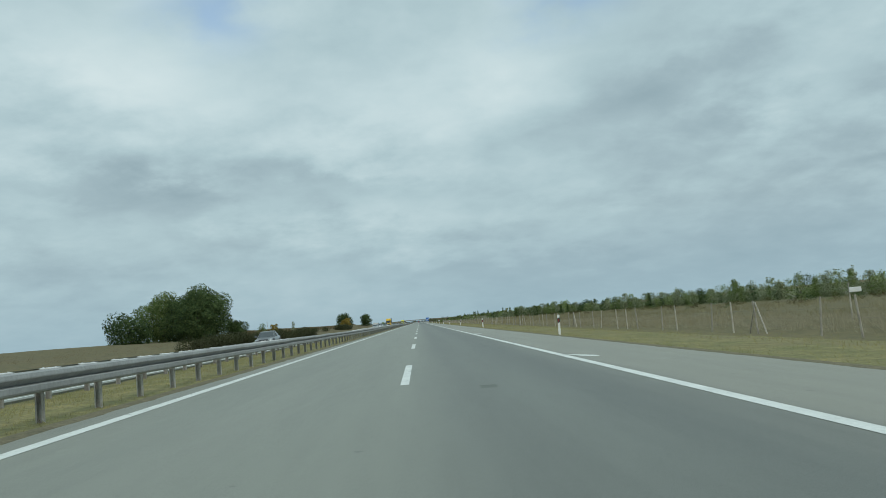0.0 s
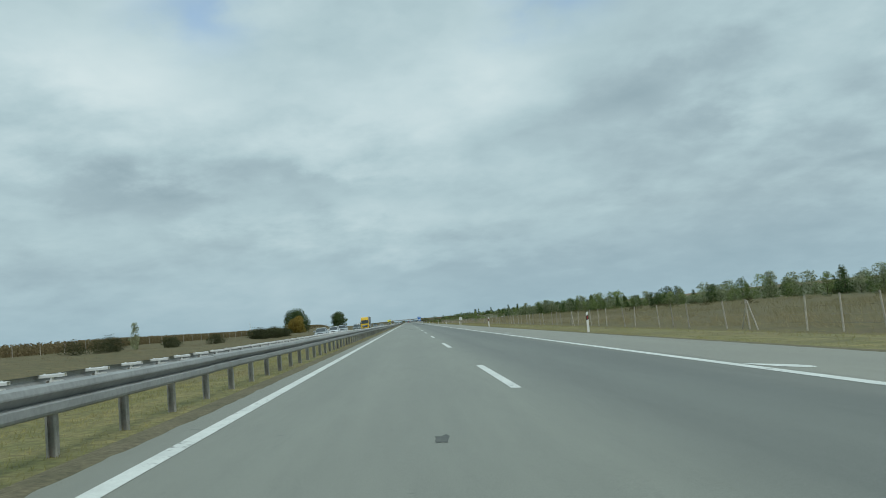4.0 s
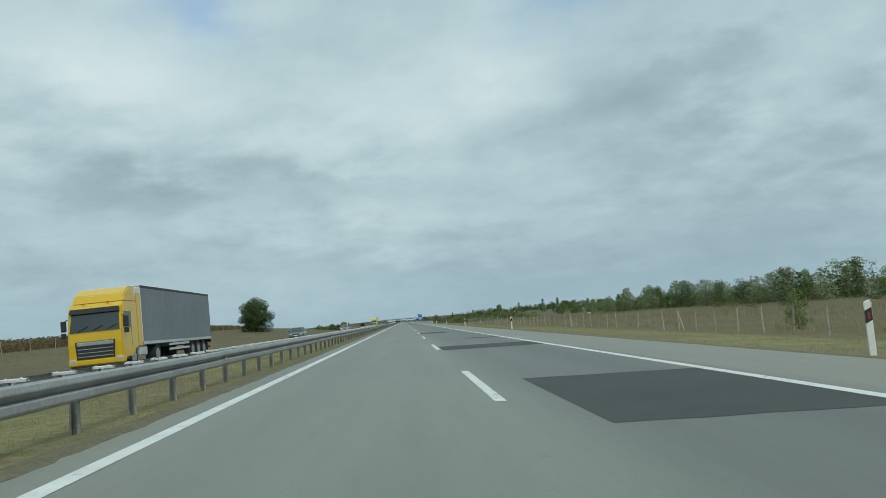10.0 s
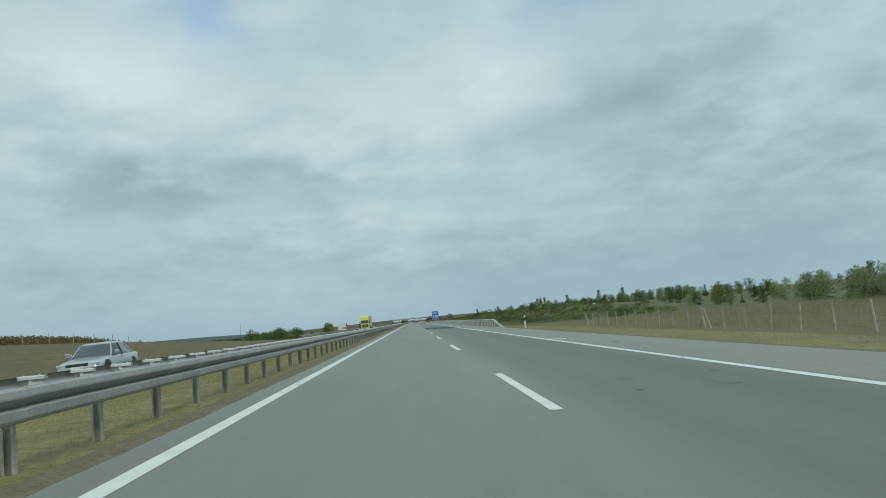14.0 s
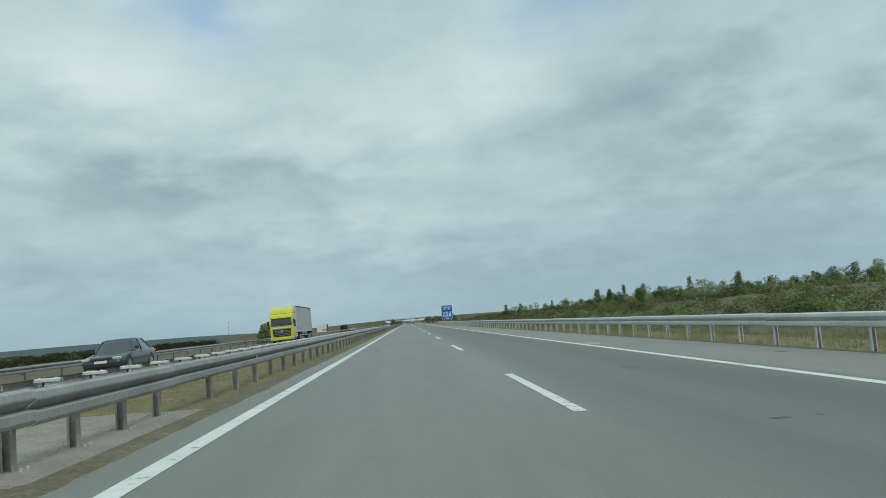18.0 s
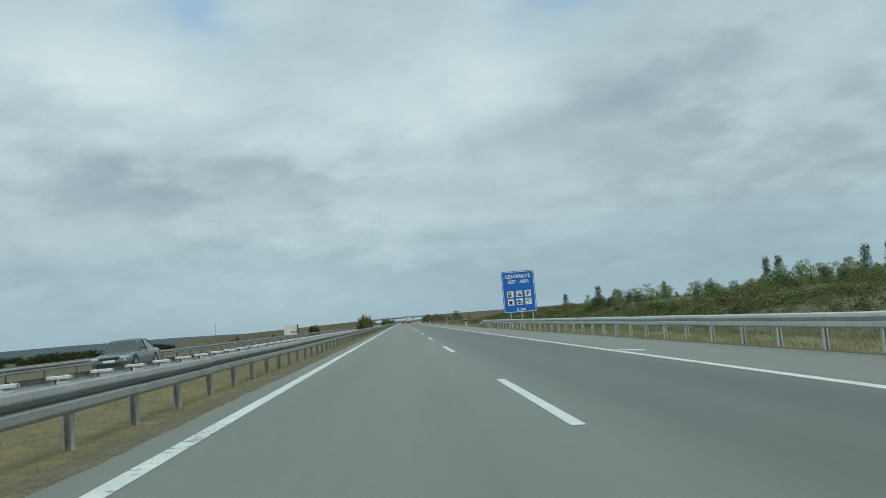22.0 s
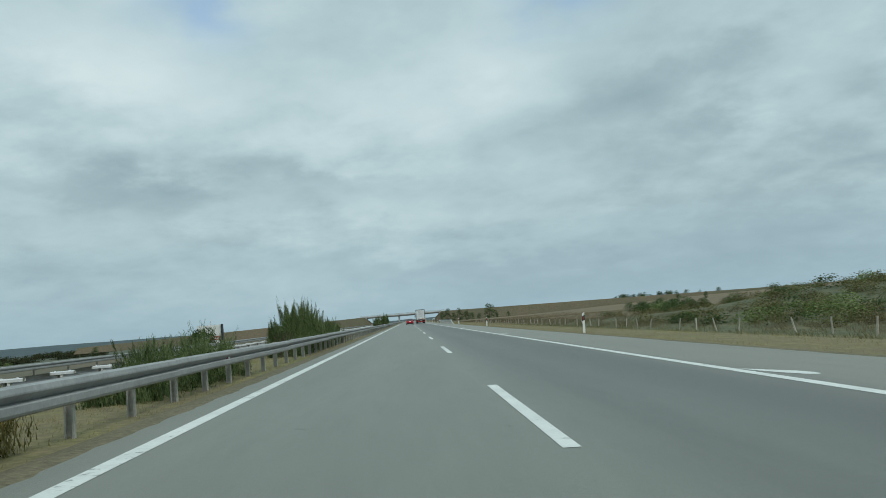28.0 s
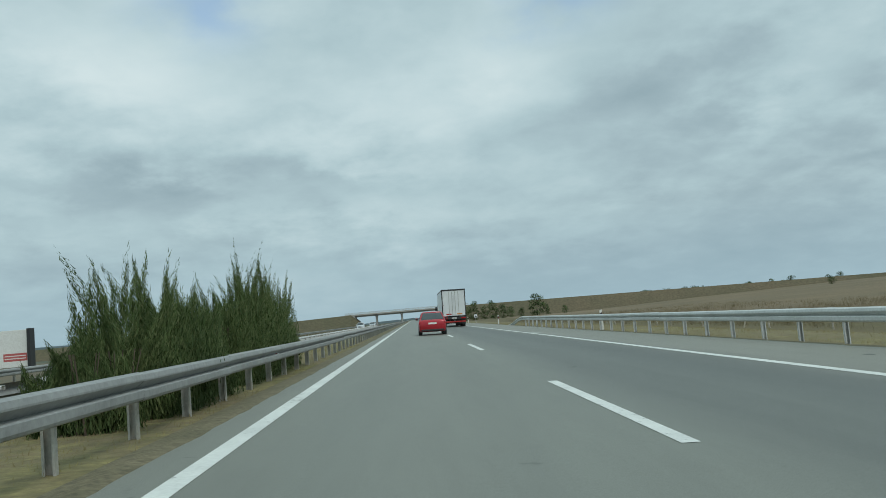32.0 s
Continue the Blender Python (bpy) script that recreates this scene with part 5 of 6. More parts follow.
WEED = leaf_mat("brown_weeds", (0.085, 0.068, 0.034), (0.125, 0.098, 0.050), (0.175, 0.138, 0.075))
tufts("median_grass", "dry yellow-green grass of the median strip", [(-8.4, -4.5, -10, 1200)], 110, 0.06, BLADES, 61, 0.012)
tufts("edge_grass", "short brownish grass creeping over the asphalt edge", [(-4.62, -4.27, -10, 1200), (6.62, 6.9, -10, 1200)], 240, 0.065, BLADES, 68, 0.010)
tufts("verge_grass", "short yellow-green grass of the verge", [(6.85, 9.5, -10, 1260)], 50, 0.07, BLADES, 62, 0.012)
tufts("tall_grass", "patches of pale dry straw along the fence", [(19.4, 30, 60, 625)], 20.0, 0.42, REED, 63, 0.012, 1.1)
STRAWP = leaf_mat("bleached_straw", (0.25, 0.21, 0.135), (0.34, 0.29, 0.195), (0.44, 0.385, 0.275))
tufts("bleached_grass", "pale bleached straw along the fence", [(19.5, 32, 20, 150), (22, 34, 262, 300)], 26.0, 0.46, STRAWP, 75, 0.013, 0.3)
tufts("rough_grass", "short rough dry grass before the fence", [(9.5, 18.5, -10, 640), (9.5, 22, 880, 1260)], 9.0, 0.11, BLADES, 67, 0.014)
tufts("dry_grass", "patches of dry tall grass in the rough meadow", [(30, 90, 40, 640)], 2.6, 0.6, REED, 64, 0.03, 1.0)
OLIVE = leaf_mat("olive_weeds", (0.085, 0.085, 0.034), (0.130, 0.125, 0.052), (0.185, 0.165, 0.078))
tufts("rough_weeds", "green grass and weeds behind the guard rail", [(7.1, 13, 592, 905)], 34.0, 0.15, GREENB, 73, 0.014)
tufts("rough_weeds", "rough olive weeds on the foot of the bank", [(13, 24, 640, 1130)], 8.0, 0.24, OLIVE, 74, 0.018, 0.4)
tufts("weeds", "brown weeds on the field edge", [(18.6, 30, 1000, 1330)], 16.0, 0.40, WEED, 69, 0.012, 0.6)
tufts("weeds", "brown weeds on the field edge", [(30, 60, 1120, 1330)], 4.0, 0.45, WEED, 70, 0.022, 0.8)
tufts("field_grass", "dry grass on the field edge", [(-48, -20.3, 60, 650)], 2.5, 0.16, WEED, 65, 0.02, 0.6)


for k in range(14):
    y = 655 + 3.2 * k
    put(SHRUB[int(rng.choice(3, p=(0.2, 0.4, 0.4)))], -46 - float(rng.uniform(0, 14)), y, float(rng.uniform(1.2, 2.2)), "green bush at the end of the maize field", "bush", "low ground bushes", 1.4)


def corn():
    r = np.random.default_rng(66)
    q = []
    for row in range(7):
        n = int(420 / 0.42)
        y = np.linspace(235, 655, n) + r.normal(0, 0.1, n)
        x = -50.5 - row * 1.0 + r.normal(0, 0.12, n)
        z = ground_z(x, y)
        h = 1.15 + 0.6 * r.random(n) - 0.3 * sstep(560, 655, y)
        for k in range(5):
            s = (k + 1) / 5
            a = r.uniform(0, 2 * np.pi, n)
            ln = 0.35
            bx, by = x + np.cos(a) * ln, y + np.sin(a) * ln
            zz = z + h * s * 0.85
            q.append(np.stack([np.stack([x, y, zz - 0.25], -1), np.stack([x + 0.03, y, zz + 0.05], -1), np.stack([bx, by, zz + r.uniform(-0.2, 0.25, n)], -1)], 1))
        q.append(np.stack([np.stack([x - 0.04, y, z], -1), np.stack([x + 0.04, y, z], -1), np.stack([x, y, z + h], -1)], 1))
    q = np.concatenate(q).reshape(-1, 3)
    f = np.arange(len(q)).reshape(-1, 3)
    tagged(new("maize", mesh_of("maize", q, f, STRAW)), "standing rows of dry yellow maize", "crop", kind="stuff")


corn()

# ---- fences ----


def fence_posts(label, x, ys, h, group, lean=3.0, brace=0, wires=(0.4, 0.8, 1.2), material=WOOD, r=0.05):
    top = empty("fence", pose(x, ys[0], 0), label, "fence", group)
    bm = bmesh.new()
    cyl(bm, (0, 0, -0.4), (0, 0, h), r, r * 0.85, 7)
    pm = bpy.data.meshes.new("post")
    bm.to_mesh(pm)
    bm.free()
    pm.materials.append(material)
    bm = bmesh.new()
    cyl(bm, (0, 0, -0.1), (0.0, -1.1, h * 0.95), r * 0.8, r * 0.7, 6)
    sm = bpy.data.meshes.new("brace")
    bm.to_mesh(sm)
    bm.free()
    sm.materials.append(material)
    for k, y in enumerate(ys):
        z = gz(x, y)
        ob = child("post", pm, top, (0, y - ys[0], z))
        ob.rotation_euler = (radians(float(rng.normal(0, lean))), radians(float(rng.normal(0, lean))), 0)
        if brace and k % brace == 4:
            child("brace", sm, top, (0.02, y - ys[0] + 1.15, z))
            ob = child("brace", sm, top, (-0.02, y - ys[0] - 1.15, z), math.pi)
    for w in wires:
        bm = bmesh.new()
        pts = [(0, y - ys[0], gz(x, y) + w) for y in ys[::2]]
        prev = None
        for p in pts:
            cur = [bm.verts.new((p[0], p[1], p[2] + d)) for d in (0, 0.004)]
            if prev:
                bm.faces.new((prev[0], cur[0], cur[1], prev[1]))
            prev = cur
        part("wire", bm, GALV_DULL, top)


fence_posts("weathered wooden post and wire fence in dry grass", 18.0, [21.4 + 3.25 * k for k in range(96) if k % 7 not in (2, 5)], 1.75, "wire fences", 2.5, 11)
fence_posts("weathered wooden post and wire fence in dry grass", 18.0, [333.4 + 3.25 * k for k in range(82)], 1.45, "wire fences", 2.5, 11)
fence_posts("short leaning wooden stakes of a wire fence", 18.0, [1030 + 3.4 * k for k in range(64) if k % 5 != 3], 0.82, "wire fences", 6.0, 0, (0.6,))
fence_posts("pale stakes along the maize field", -47.5, [240 + 7.0 * k for k in range(58)], 1.5, "wire fences", 3.0, 0, (1.2,))


def marker(x, y, h, rz):
    top = empty("marker_post", pose(x, y, gz(x, y), 0, 0, rz), "white plate on a slim wooden marker post", "marker post", "marker posts")
    bm = bmesh.new()
    cyl(bm, (0, 0, -0.3), (0, 0, h), 0.05, 0.045, 7)
    part("post", bm, WOOD, top)
    part("plate", boxm(-0.05, 0.75, -0.12, -0.06, h - 0.55, h - 0.25, 0.02), WHITE, top, "white plate")


marker(51, 585, 1.2, 0)
marker(51, 735, 1.4, 10)
marker(26.5, 47, 2.3, 5)

# ---- vehicles ----


def car_paint(name, c, metal=0.2):
    return mat(name, c, tuple(v * 0.92 for v in c), 1.5, 0.3, metal, bscale=8, fine=0.03, coat=0.6)


PAINTS = {"red": car_paint("red_car_paint", (0.42, 0.008, 0.02)), "white": car_paint("white_car_paint", (0.72, 0.74, 0.75), 0.0),
          "silver": car_paint("silver_car_paint", (0.45, 0.47, 0.48), 0.5), "grey": car_paint("grey_car_paint", (0.16, 0.17, 0.17), 0.4),
          "dark": car_paint("dark_car_paint", (0.045, 0.055, 0.06), 0.3), "green": car_paint("grey_green_car_paint", (0.13, 0.16, 0.15), 0.4)}
GLASS = mat("dark_car_glass", (0.03, 0.04, 0.042), (0.045, 0.055, 0.058), 0.7, 0.06, 0.0, fine=0.02, spec=0.8)
TYRE = mat("tyre_rubber", (0.018, 0.018, 0.018), (0.03, 0.03, 0.028), 5.0, 0.85, fine=0.1)
RIM = mat("alloy_rim", (0.45, 0.46, 0.47), (0.35, 0.36, 0.37), 3.0, 0.35, 0.8, fine=0.05)
LAMP = mat("clear_headlamp", (0.62, 0.66, 0.68), (0.5, 0.54, 0.56), 6.0, 0.12, 0.3, fine=0.05, coat=0.8)
TAIL = mat("red_tail_lamp", (0.5, 0.012, 0.015), (0.34, 0.008, 0.01), 6.0, 0.2, fine=0.05, coat=0.8)
AMBER = mat("amber_lamp", (0.7, 0.26, 0.02), (0.6, 0.2, 0.02), 6.0, 0.25, fine=0.05)
TRIM = mat("black_trim", (0.022, 0.023, 0.024), (0.032, 0.032, 0.033), 3.0, 0.55, fine=0.08)
CHROME = mat("bright_chrome", (0.72, 0.73, 0.74), (0.6, 0.61, 0.62), 3.0, 0.2, 0.9, fine=0.04)


def loft(sections, cap=True):
    """Skins a row of closed rings of points."""
    bm = bmesh.new()
    rings = [[bm.verts.new(p) for p in s] for s in sections]
    n = len(rings[0])
    for a, b in zip(rings, rings[1:]):
        for i in range(n):
            bm.faces.new((a[i], a[(i + 1) % n], b[(i + 1) % n], b[i]))
    if cap:
        bm.faces.new(rings[0][::-1])
        bm.faces.new(rings[-1])
    bmesh.ops.recalc_face_normals(bm, faces=bm.faces[:])
    return bm


def quad_plate(pts, thick, out):
    """A thin curved-in plate over four corners, pushed along out."""
    bm = bmesh.new()
    o = Vector(out).normalized() * thick
    a = [bm.verts.new(Vector(p)) for p in pts]
    b = [bm.verts.new(Vector(p) + o) for p in pts]
    bm.faces.new(a[::-1])
    bm.faces.new(b)
    for i in range(4):
        bm.faces.new((a[i], a[(i + 1) % 4], b[(i + 1) % 4], b[i]))
    bmesh.ops.recalc_face_normals(bm, faces=bm.faces[:])
    return bm


def wheel(parent, x, y, r, w, side):
    bm = bmesh.new()
    cyl(bm, (x - w / 2, y, r), (x + w / 2, y, r), r, seg=20)
    bmesh.ops.bevel(bm, geom=[e for e in bm.edges if abs(e.calc_length()) < r * 0.5 and all(len(f.verts) > 4 for f in e.link_faces if len(f.verts) > 4)][:0] or bm.edges[:], offset=0.018, segments=1, affect="EDGES")
    tyre = part("wheel", bm, TYRE, parent, smooth=False)
    bm = bmesh.new()
    xo = x + side * (w / 2 + 0.004)
    cyl(bm, (xo - side * 0.03, y, r), (xo, y, r), r * 0.66, r * 0.60, seg=18)
    for k in range(5):
        a = k * 2 * math.pi / 5
        add_box(bm, -0.012, 0.012, -0.035, 0.035, 0.06, r * 0.62, 0.0,
                Matrix.Translation((xo, y, r)) @ Matrix.Rotation(a, 4, "X"))
    part("rim", bm, RIM, tyre, "alloy rim")


def car(name, m, paint, label, L=4.4, W=1.8, H=1.48, belt=0.92, hood=0.80, tail=0.98, a=(0.29, 0.43, 0.80, 0.97), wr=0.32, rack=False, boot=None, facing_lamps=False):
    """A car, its front towards -y. a: where the screens start and end, as shares of the length."""
    top = empty(name, m, label, "car")
    P = PAINTS[paint]
    hw = W / 2
    st = [(0.0, 0.80, 0.34, 0.56), (0.02, 0.90, 0.24, 0.68), (0.10, 0.97, 0.20, hood - 0.04), (a[0], 1.0, 0.19, hood + 0.08), (0.45, 1.0, 0.19, belt),
          (0.75, 1.0, 0.19, belt + 0.02), (0.92, 0.985, 0.22, tail - 0.03), (0.985, 0.93, 0.26, tail - 0.06), (1.0, 0.86, 0.34, tail - 0.16)]
    secs = []
    for u, k, zb, zt in st:
        y, w = (u - 0.5) * L, hw * k
        mid = (zb + zt) / 2
        secs.append([(-w * 0.88, y, zb), (w * 0.88, y, zb), (w * 0.97, y, zb + 0.1), (w, y, mid), (w * 0.985, y, zt - 0.12), (w * 0.9, y, zt - 0.02),
                     (w * 0.6, y, zt + 0.015), (-w * 0.6, y, zt + 0.015), (-w * 0.9, y, zt - 0.02), (-w * 0.985, y, zt - 0.12), (-w, y, mid), (-w * 0.97, y, zb + 0.1)])
    part("body", loft(secs), P, top, smooth=True)
    Y = [(u - 0.5) * L for u in a]
    wb, wt = hw * 0.93, hw * 0.70
    zb = belt - 0.06

    def ring(z, w, y0, y1, c=0.16, bow=0.06):
        """A rounded ring of the greenhouse, bowed forward at the windscreen and back at the rear window."""
        out = []
        for sx, sy in ((-1, 0), (1, 0), (1, 1), (-1, 1)):
            yc, dy = (y0, 1) if sy == 0 else (y1, -1)
            corner = [(sx * w, yc + dy * (c + bow)), (sx * (w - c * 0.35), yc + dy * (c * 0.3 + bow * 0.6)), (sx * (w - c), yc + dy * bow * 0.4)]
            if (sx < 0) != (sy == 1):
                out += corner
            else:
                out += corner[::-1]
            if sx * (1 if sy == 0 else -1) < 0:
                out.append((0.0, yc))
        return [(x, y, z) for x, y in out]

    def mixed(u):
        """The ring at a share u of the height between belt and roof."""
        k = u ** 1.25
        return ring(zb + (H - 0.05 - zb) * u, wb + (wt - wb) * k, Y[0] + 0.05 * L * 0.3 + (Y[1] - Y[0] - 0.015 * L) * u ** 0.92, Y[3] + (Y[2] - Y[3]) * k)
    part("cabin", loft([ring(zb - 0.12, wb, Y[0] - 0.06, Y[3] + 0.01)] + [mixed(u) for u in (0.0, 0.25, 0.5, 0.75, 0.93)]), GLASS, top, "dark windows", True)
    ym = (Y[1] + Y[2]) / 2
    part("roof", loft([mixed(0.90), ring(H - 0.045, wt * 0.985, Y[1] + 0.02, Y[2] - 0.01), ring(H - 0.018, wt * 0.90, Y[1] + 0.16, Y[2] - 0.12), ring(H, wt * 0.62, Y[1] + 0.42, Y[2] - 0.36)]), P, top, "", True)
    for s in (-1, 1):
        for k, r in enumerate((0.032, 0.026, 0.05)):
            pts = []
            for u in (0.0, 0.25, 0.5, 0.75, 0.93):
                q = mixed(u)
                w = max(v[0] for v in q)
                ya, yb = min(v[1] for v in q), max(v[1] for v in q)
                pts.append((s * (w - (0.05, -0.005, 0.05)[k]), (ya + 0.085, ym - 0.05, yb - 0.10)[k], q[0][2]))
            bm = bmesh.new()
            for p0, p1 in zip(pts, pts[1:]):
                cyl(bm, p0, p1, r, r, 6)
            part("pillar", bm, P if k != 1 else TRIM, top)
        bm = boxm(s * hw * 0.99, s * (hw * 0.99 + 0.17), Y[0] + 0.28, Y[0] + 0.38, belt + 0.02, belt + 0.16, 0.03)
        mir = part("mirror", bm, P, top)
        part("mirror_glass", boxm(min(s * (hw + 0.01), s * (hw + 0.14)), max(s * (hw + 0.01), s * (hw + 0.14)), Y[0] + 0.381, Y[0] + 0.386, belt + 0.04, belt + 0.14), GLASS, mir)
        for fy in (-0.315, 0.30):
            wheel(top, s * (hw - 0.11), fy * L, wr, 0.21, s)
            bm = bmesh.new()
            cyl(bm, (s * (hw - 0.24), fy * L, wr + 0.02), (s * (hw - 0.004), fy * L, wr + 0.02), wr + 0.07, seg=18)
            part("wheel_arch", bm, TRIM, top)
        x0, x1 = sorted((s * hw * 0.50, s * hw * 0.90))
        part("headlamp", boxm(x0, x1, -L / 2 + 0.03, -L / 2 + 0.26, hood - 0.22, hood - 0.09, 0.03), LAMP, top, "clear headlamp")
        x0, x1 = sorted((s * hw * 0.56, s * hw * 0.95))
        part("tail_lamp", boxm(x0, x1, L / 2 - 0.22, L / 2 - 0.015, tail - 0.34, tail - 0.13, 0.03), TAIL, top, "red tail lamp")
        part("door_handle", boxm(*sorted((s * hw * 0.99, s * (hw * 0.99 + 0.025))), 0.0, 0.18, belt - 0.14, belt - 0.11), P, top)
    part("grille", boxm(-hw * 0.48, hw * 0.48, -L / 2 - 0.005, -L / 2 + 0.15, hood - 0.24, hood - 0.11, 0.02), TRIM, top, "black grille")
    part("lower_grille", boxm(-hw * 0.62, hw * 0.62, -L / 2 - 0.002, -L / 2 + 0.12, 0.30, 0.44, 0.02), TRIM, top)
    part("rear_bumper", boxm(-hw * 0.80, hw * 0.80, L / 2 - 0.14, L / 2 + 0.012, 0.26, 0.40, 0.03), TRIM, top, "black lower bumper")
    part("number_plate", boxm(-0.26, 0.26, L / 2 - 0.02, L / 2 + 0.008, tail - 0.33, tail - 0.22), WHITE, top, "white plate")
    part("number_plate", boxm(-0.26, 0.26, -L / 2 - 0.014, -L / 2 + 0.02, 0.45, 0.56), WHITE, top, "white plate")
    if rack:
        for s in (-1, 1):
            part("roof_rail", boxm(s * wt * 0.92 - 0.02, s * wt * 0.92 + 0.02, Y[1] + 0.1, Y[2] - 0.05, H + 0.02, H + 0.06), TRIM, top)
        for y in (Y[1] + 0.3, Y[2] - 0.35):
            part("roof_bar", boxm(-wt * 1.0, wt * 1.0, y - 0.03, y + 0.03, H + 0.06, H + 0.10), TRIM, top)
    return top


LX = -14.55
SEDAN = dict(L=4.6, W=1.80, H=1.45, belt=0.92, hood=0.78, tail=0.98, a=(0.28, 0.42, 0.72, 0.88))
HATCH = dict(L=4.3, W=1.79, H=1.50, belt=0.94, hood=0.82, tail=1.02, a=(0.26, 0.40, 0.86, 0.985))
SUV = dict(L=4.5, W=1.82, H=1.70, belt=1.06, hood=0.98, tail=1.14, a=(0.27, 0.40, 0.87, 0.985), wr=0.35)


def oncoming(name, y, paint, label, spec, x=LX, **kw):
    return car(name, pose(x, y, road_z(x), 0, math.degrees(-FALL), 0), paint, label, **spec, **kw)


oncoming("car", 77.8, "grey", "grey saloon car driving on the oncoming carriageway", SEDAN)
oncoming("car", 265.6, "silver", "pale silver saloon car on the oncoming carriageway", SEDAN)
oncoming("car", 286.1, "white", "white hatchback car on the oncoming carriageway", HATCH)
oncoming("car", 304.4, "silver", "silver off-road car on the oncoming carriageway", SUV, rack=True)
oncoming("car", 348.3, "green", "grey-green off-road car with a roof rack", SUV, rack=True)
oncoming("car", 463.8, "green", "dark grey-green estate car on the oncoming carriageway", HATCH)
oncoming("car", 542.3, "silver", "silver saloon car on the oncoming carriageway", SEDAN)
oncoming("car", 689.0, "dark", "black saloon car on the oncoming carriageway", SEDAN)
oncoming("car", 835.9, "green", "dark grey-green saloon car on the oncoming carriageway", SEDAN)
oncoming("car", 1347.9, "white", "white car near the overpass", HATCH)
oncoming("car", 1403.0, "white", "white car near the overpass", SEDAN)
car("car", pose(-0.85, 1211.5, road_z(-0.85), 0, math.degrees(-FALL), 180), "red", "bright red hatchback car driving ahead", **HATCH)

CURTAIN_GREY = mat("grey_tarpaulin", (0.20, 0.225, 0.24), (0.17, 0.19, 0.205), 0.4, 0.6, bump=0.1, bscale=2.0, fine=0.05)
CURTAIN_PALE = mat("pale_grey_tarpaulin", (0.44, 0.46, 0.46), (0.38, 0.40, 0.40), 0.4, 0.6, bump=0.1, bscale=2.0, fine=0.05)
YELLOW = mat("yellow_truck_paint", (0.74, 0.46, 0.006), (0.68, 0.42, 0.006), 1.0, 0.35, fine=0.03, coat=0.5)
LEMON = mat("lemon_truck_paint", (0.66, 0.62, 0.03), (0.6, 0.57, 0.03), 1.0, 0.35, fine=0.03, coat=0.5)
VANWHITE = mat("white_trailer_paint", (0.70, 0.72, 0.72), (0.62, 0.64, 0.64), 0.8, 0.45, fine=0.04)


def trailer_parts(top, y0, y1, side, rail_dark, doors=False, pale_side=None):
    hw, z0, z1 = 1.27, 1.18, 4.0
    part("cargo_box", boxm(-hw + 0.02, hw - 0.02, y0, y1, z0, z1 - 0.1, 0.03), VANWHITE, top)
    for s in (-1, 1):
        x0, x1 = sorted((s * (hw - 0.019), s * (hw + 0.005)))
        part("curtain", boxm(x0, x1, y0 + 0.05, y1 - 0.06, z0 + 0.02, z1 - 0.16, 0.008), side, top, "tarpaulin side curtain")
        part("top_rail", boxm(x0, x1, y0, y1, z1 - 0.155, z1 - 0.02, 0.01), rail_dark, top, "dark top rail")
        part("side_rail", boxm(x0, x1, y0 + 0.05, y1, z0 - 0.14, z0 + 0.015, 0.01), GALV_PALE, top)
        for k in range(3):
            wheel(top, s * 1.03, y1 - 1.9 - 1.31 * k, 0.5, 0.4, s)
        part("side_guard", boxm(x0, x1, y0 + 4.2, y1 - 5.4, 0.62, 0.74, 0.01), GALV_PALE, top)
        part("side_guard", boxm(x0, x1, y0 + 4.2, y1 - 5.4, 0.88, 1.0, 0.01), GALV_PALE, top)
    part("chassis", boxm(-0.5, 0.5, y0 + 0.8, y1 - 0.1, 0.85, z0 + 0.01), TRIM, top)
    part("roof", boxm(-hw, hw, y0, y1, z1 - 0.1, z1, 0.02), VANWHITE, top)
    part("rear_frame", boxm(-hw, hw, y1 - 0.02, y1 + 0.05, z1 - 0.16, z1 + 0.005, 0.01), TRIM, top)
    for s in (-1, 1):
        part("rear_frame", boxm(*sorted((s * hw, s * (hw - 0.1))), y1 - 0.02, y1 + 0.05, z0 - 0.05, z1 - 0.16, 0.01), TRIM, top)
        door = part("rear_door", boxm(*sorted((s * 0.012, s * (hw - 0.11))), y1 + 0.001, y1 + 0.04, z0, z1 - 0.17, 0.01), VANWHITE, top, "white rear door")
        for x in (0.16, 0.5):
            bm = bmesh.new()
            cyl(bm, (s * x, y1 + 0.06, z0 + 0.02), (s * x, y1 + 0.06, z1 - 0.2), 0.018, seg=6)
            part("lock_bar", bm, GALV_DULL, door)
        for z in (1.5, 2.3, 3.1):
            part("hinge", boxm(*sorted((s * (hw - 0.2), s * (hw - 0.02))), y1 + 0.041, y1 + 0.06, z, z + 0.06), GALV_DULL, door)
        part("tail_lamp", boxm(*sorted((s * 0.72, s * 1.2)), y1 + 0.0, y1 + 0.06, 0.86, 1.0, 0.01), TAIL, top, "red tail lamp")
        part("mud_flap", boxm(*sorted((s * 0.78, s * 1.24)), y1 - 0.95, y1 - 0.93, 0.28, 0.95), TRIM, top)
        part("marking_plate", boxm(*sorted((s * 0.3, s * 0.85)), y1 + 0.041, y1 + 0.05, 1.3, 1.42), RED_REF if s > 0 else AMBER, top)
    part("under_run_bar", boxm(-1.2, 1.2, y1 - 0.06, y1 + 0.06, 0.48, 0.62, 0.02), RED_REF, top, "red striped bumper bar")
    part("lamp_board", boxm(-1.24, 1.24, y1 - 0.03, y1 + 0.02, 0.82, 1.06, 0.01), TRIM, top)
    part("number_plate", boxm(-0.26, 0.26, y1 + 0.021, y1 + 0.03, 0.88, 0.99), WHITE, top)


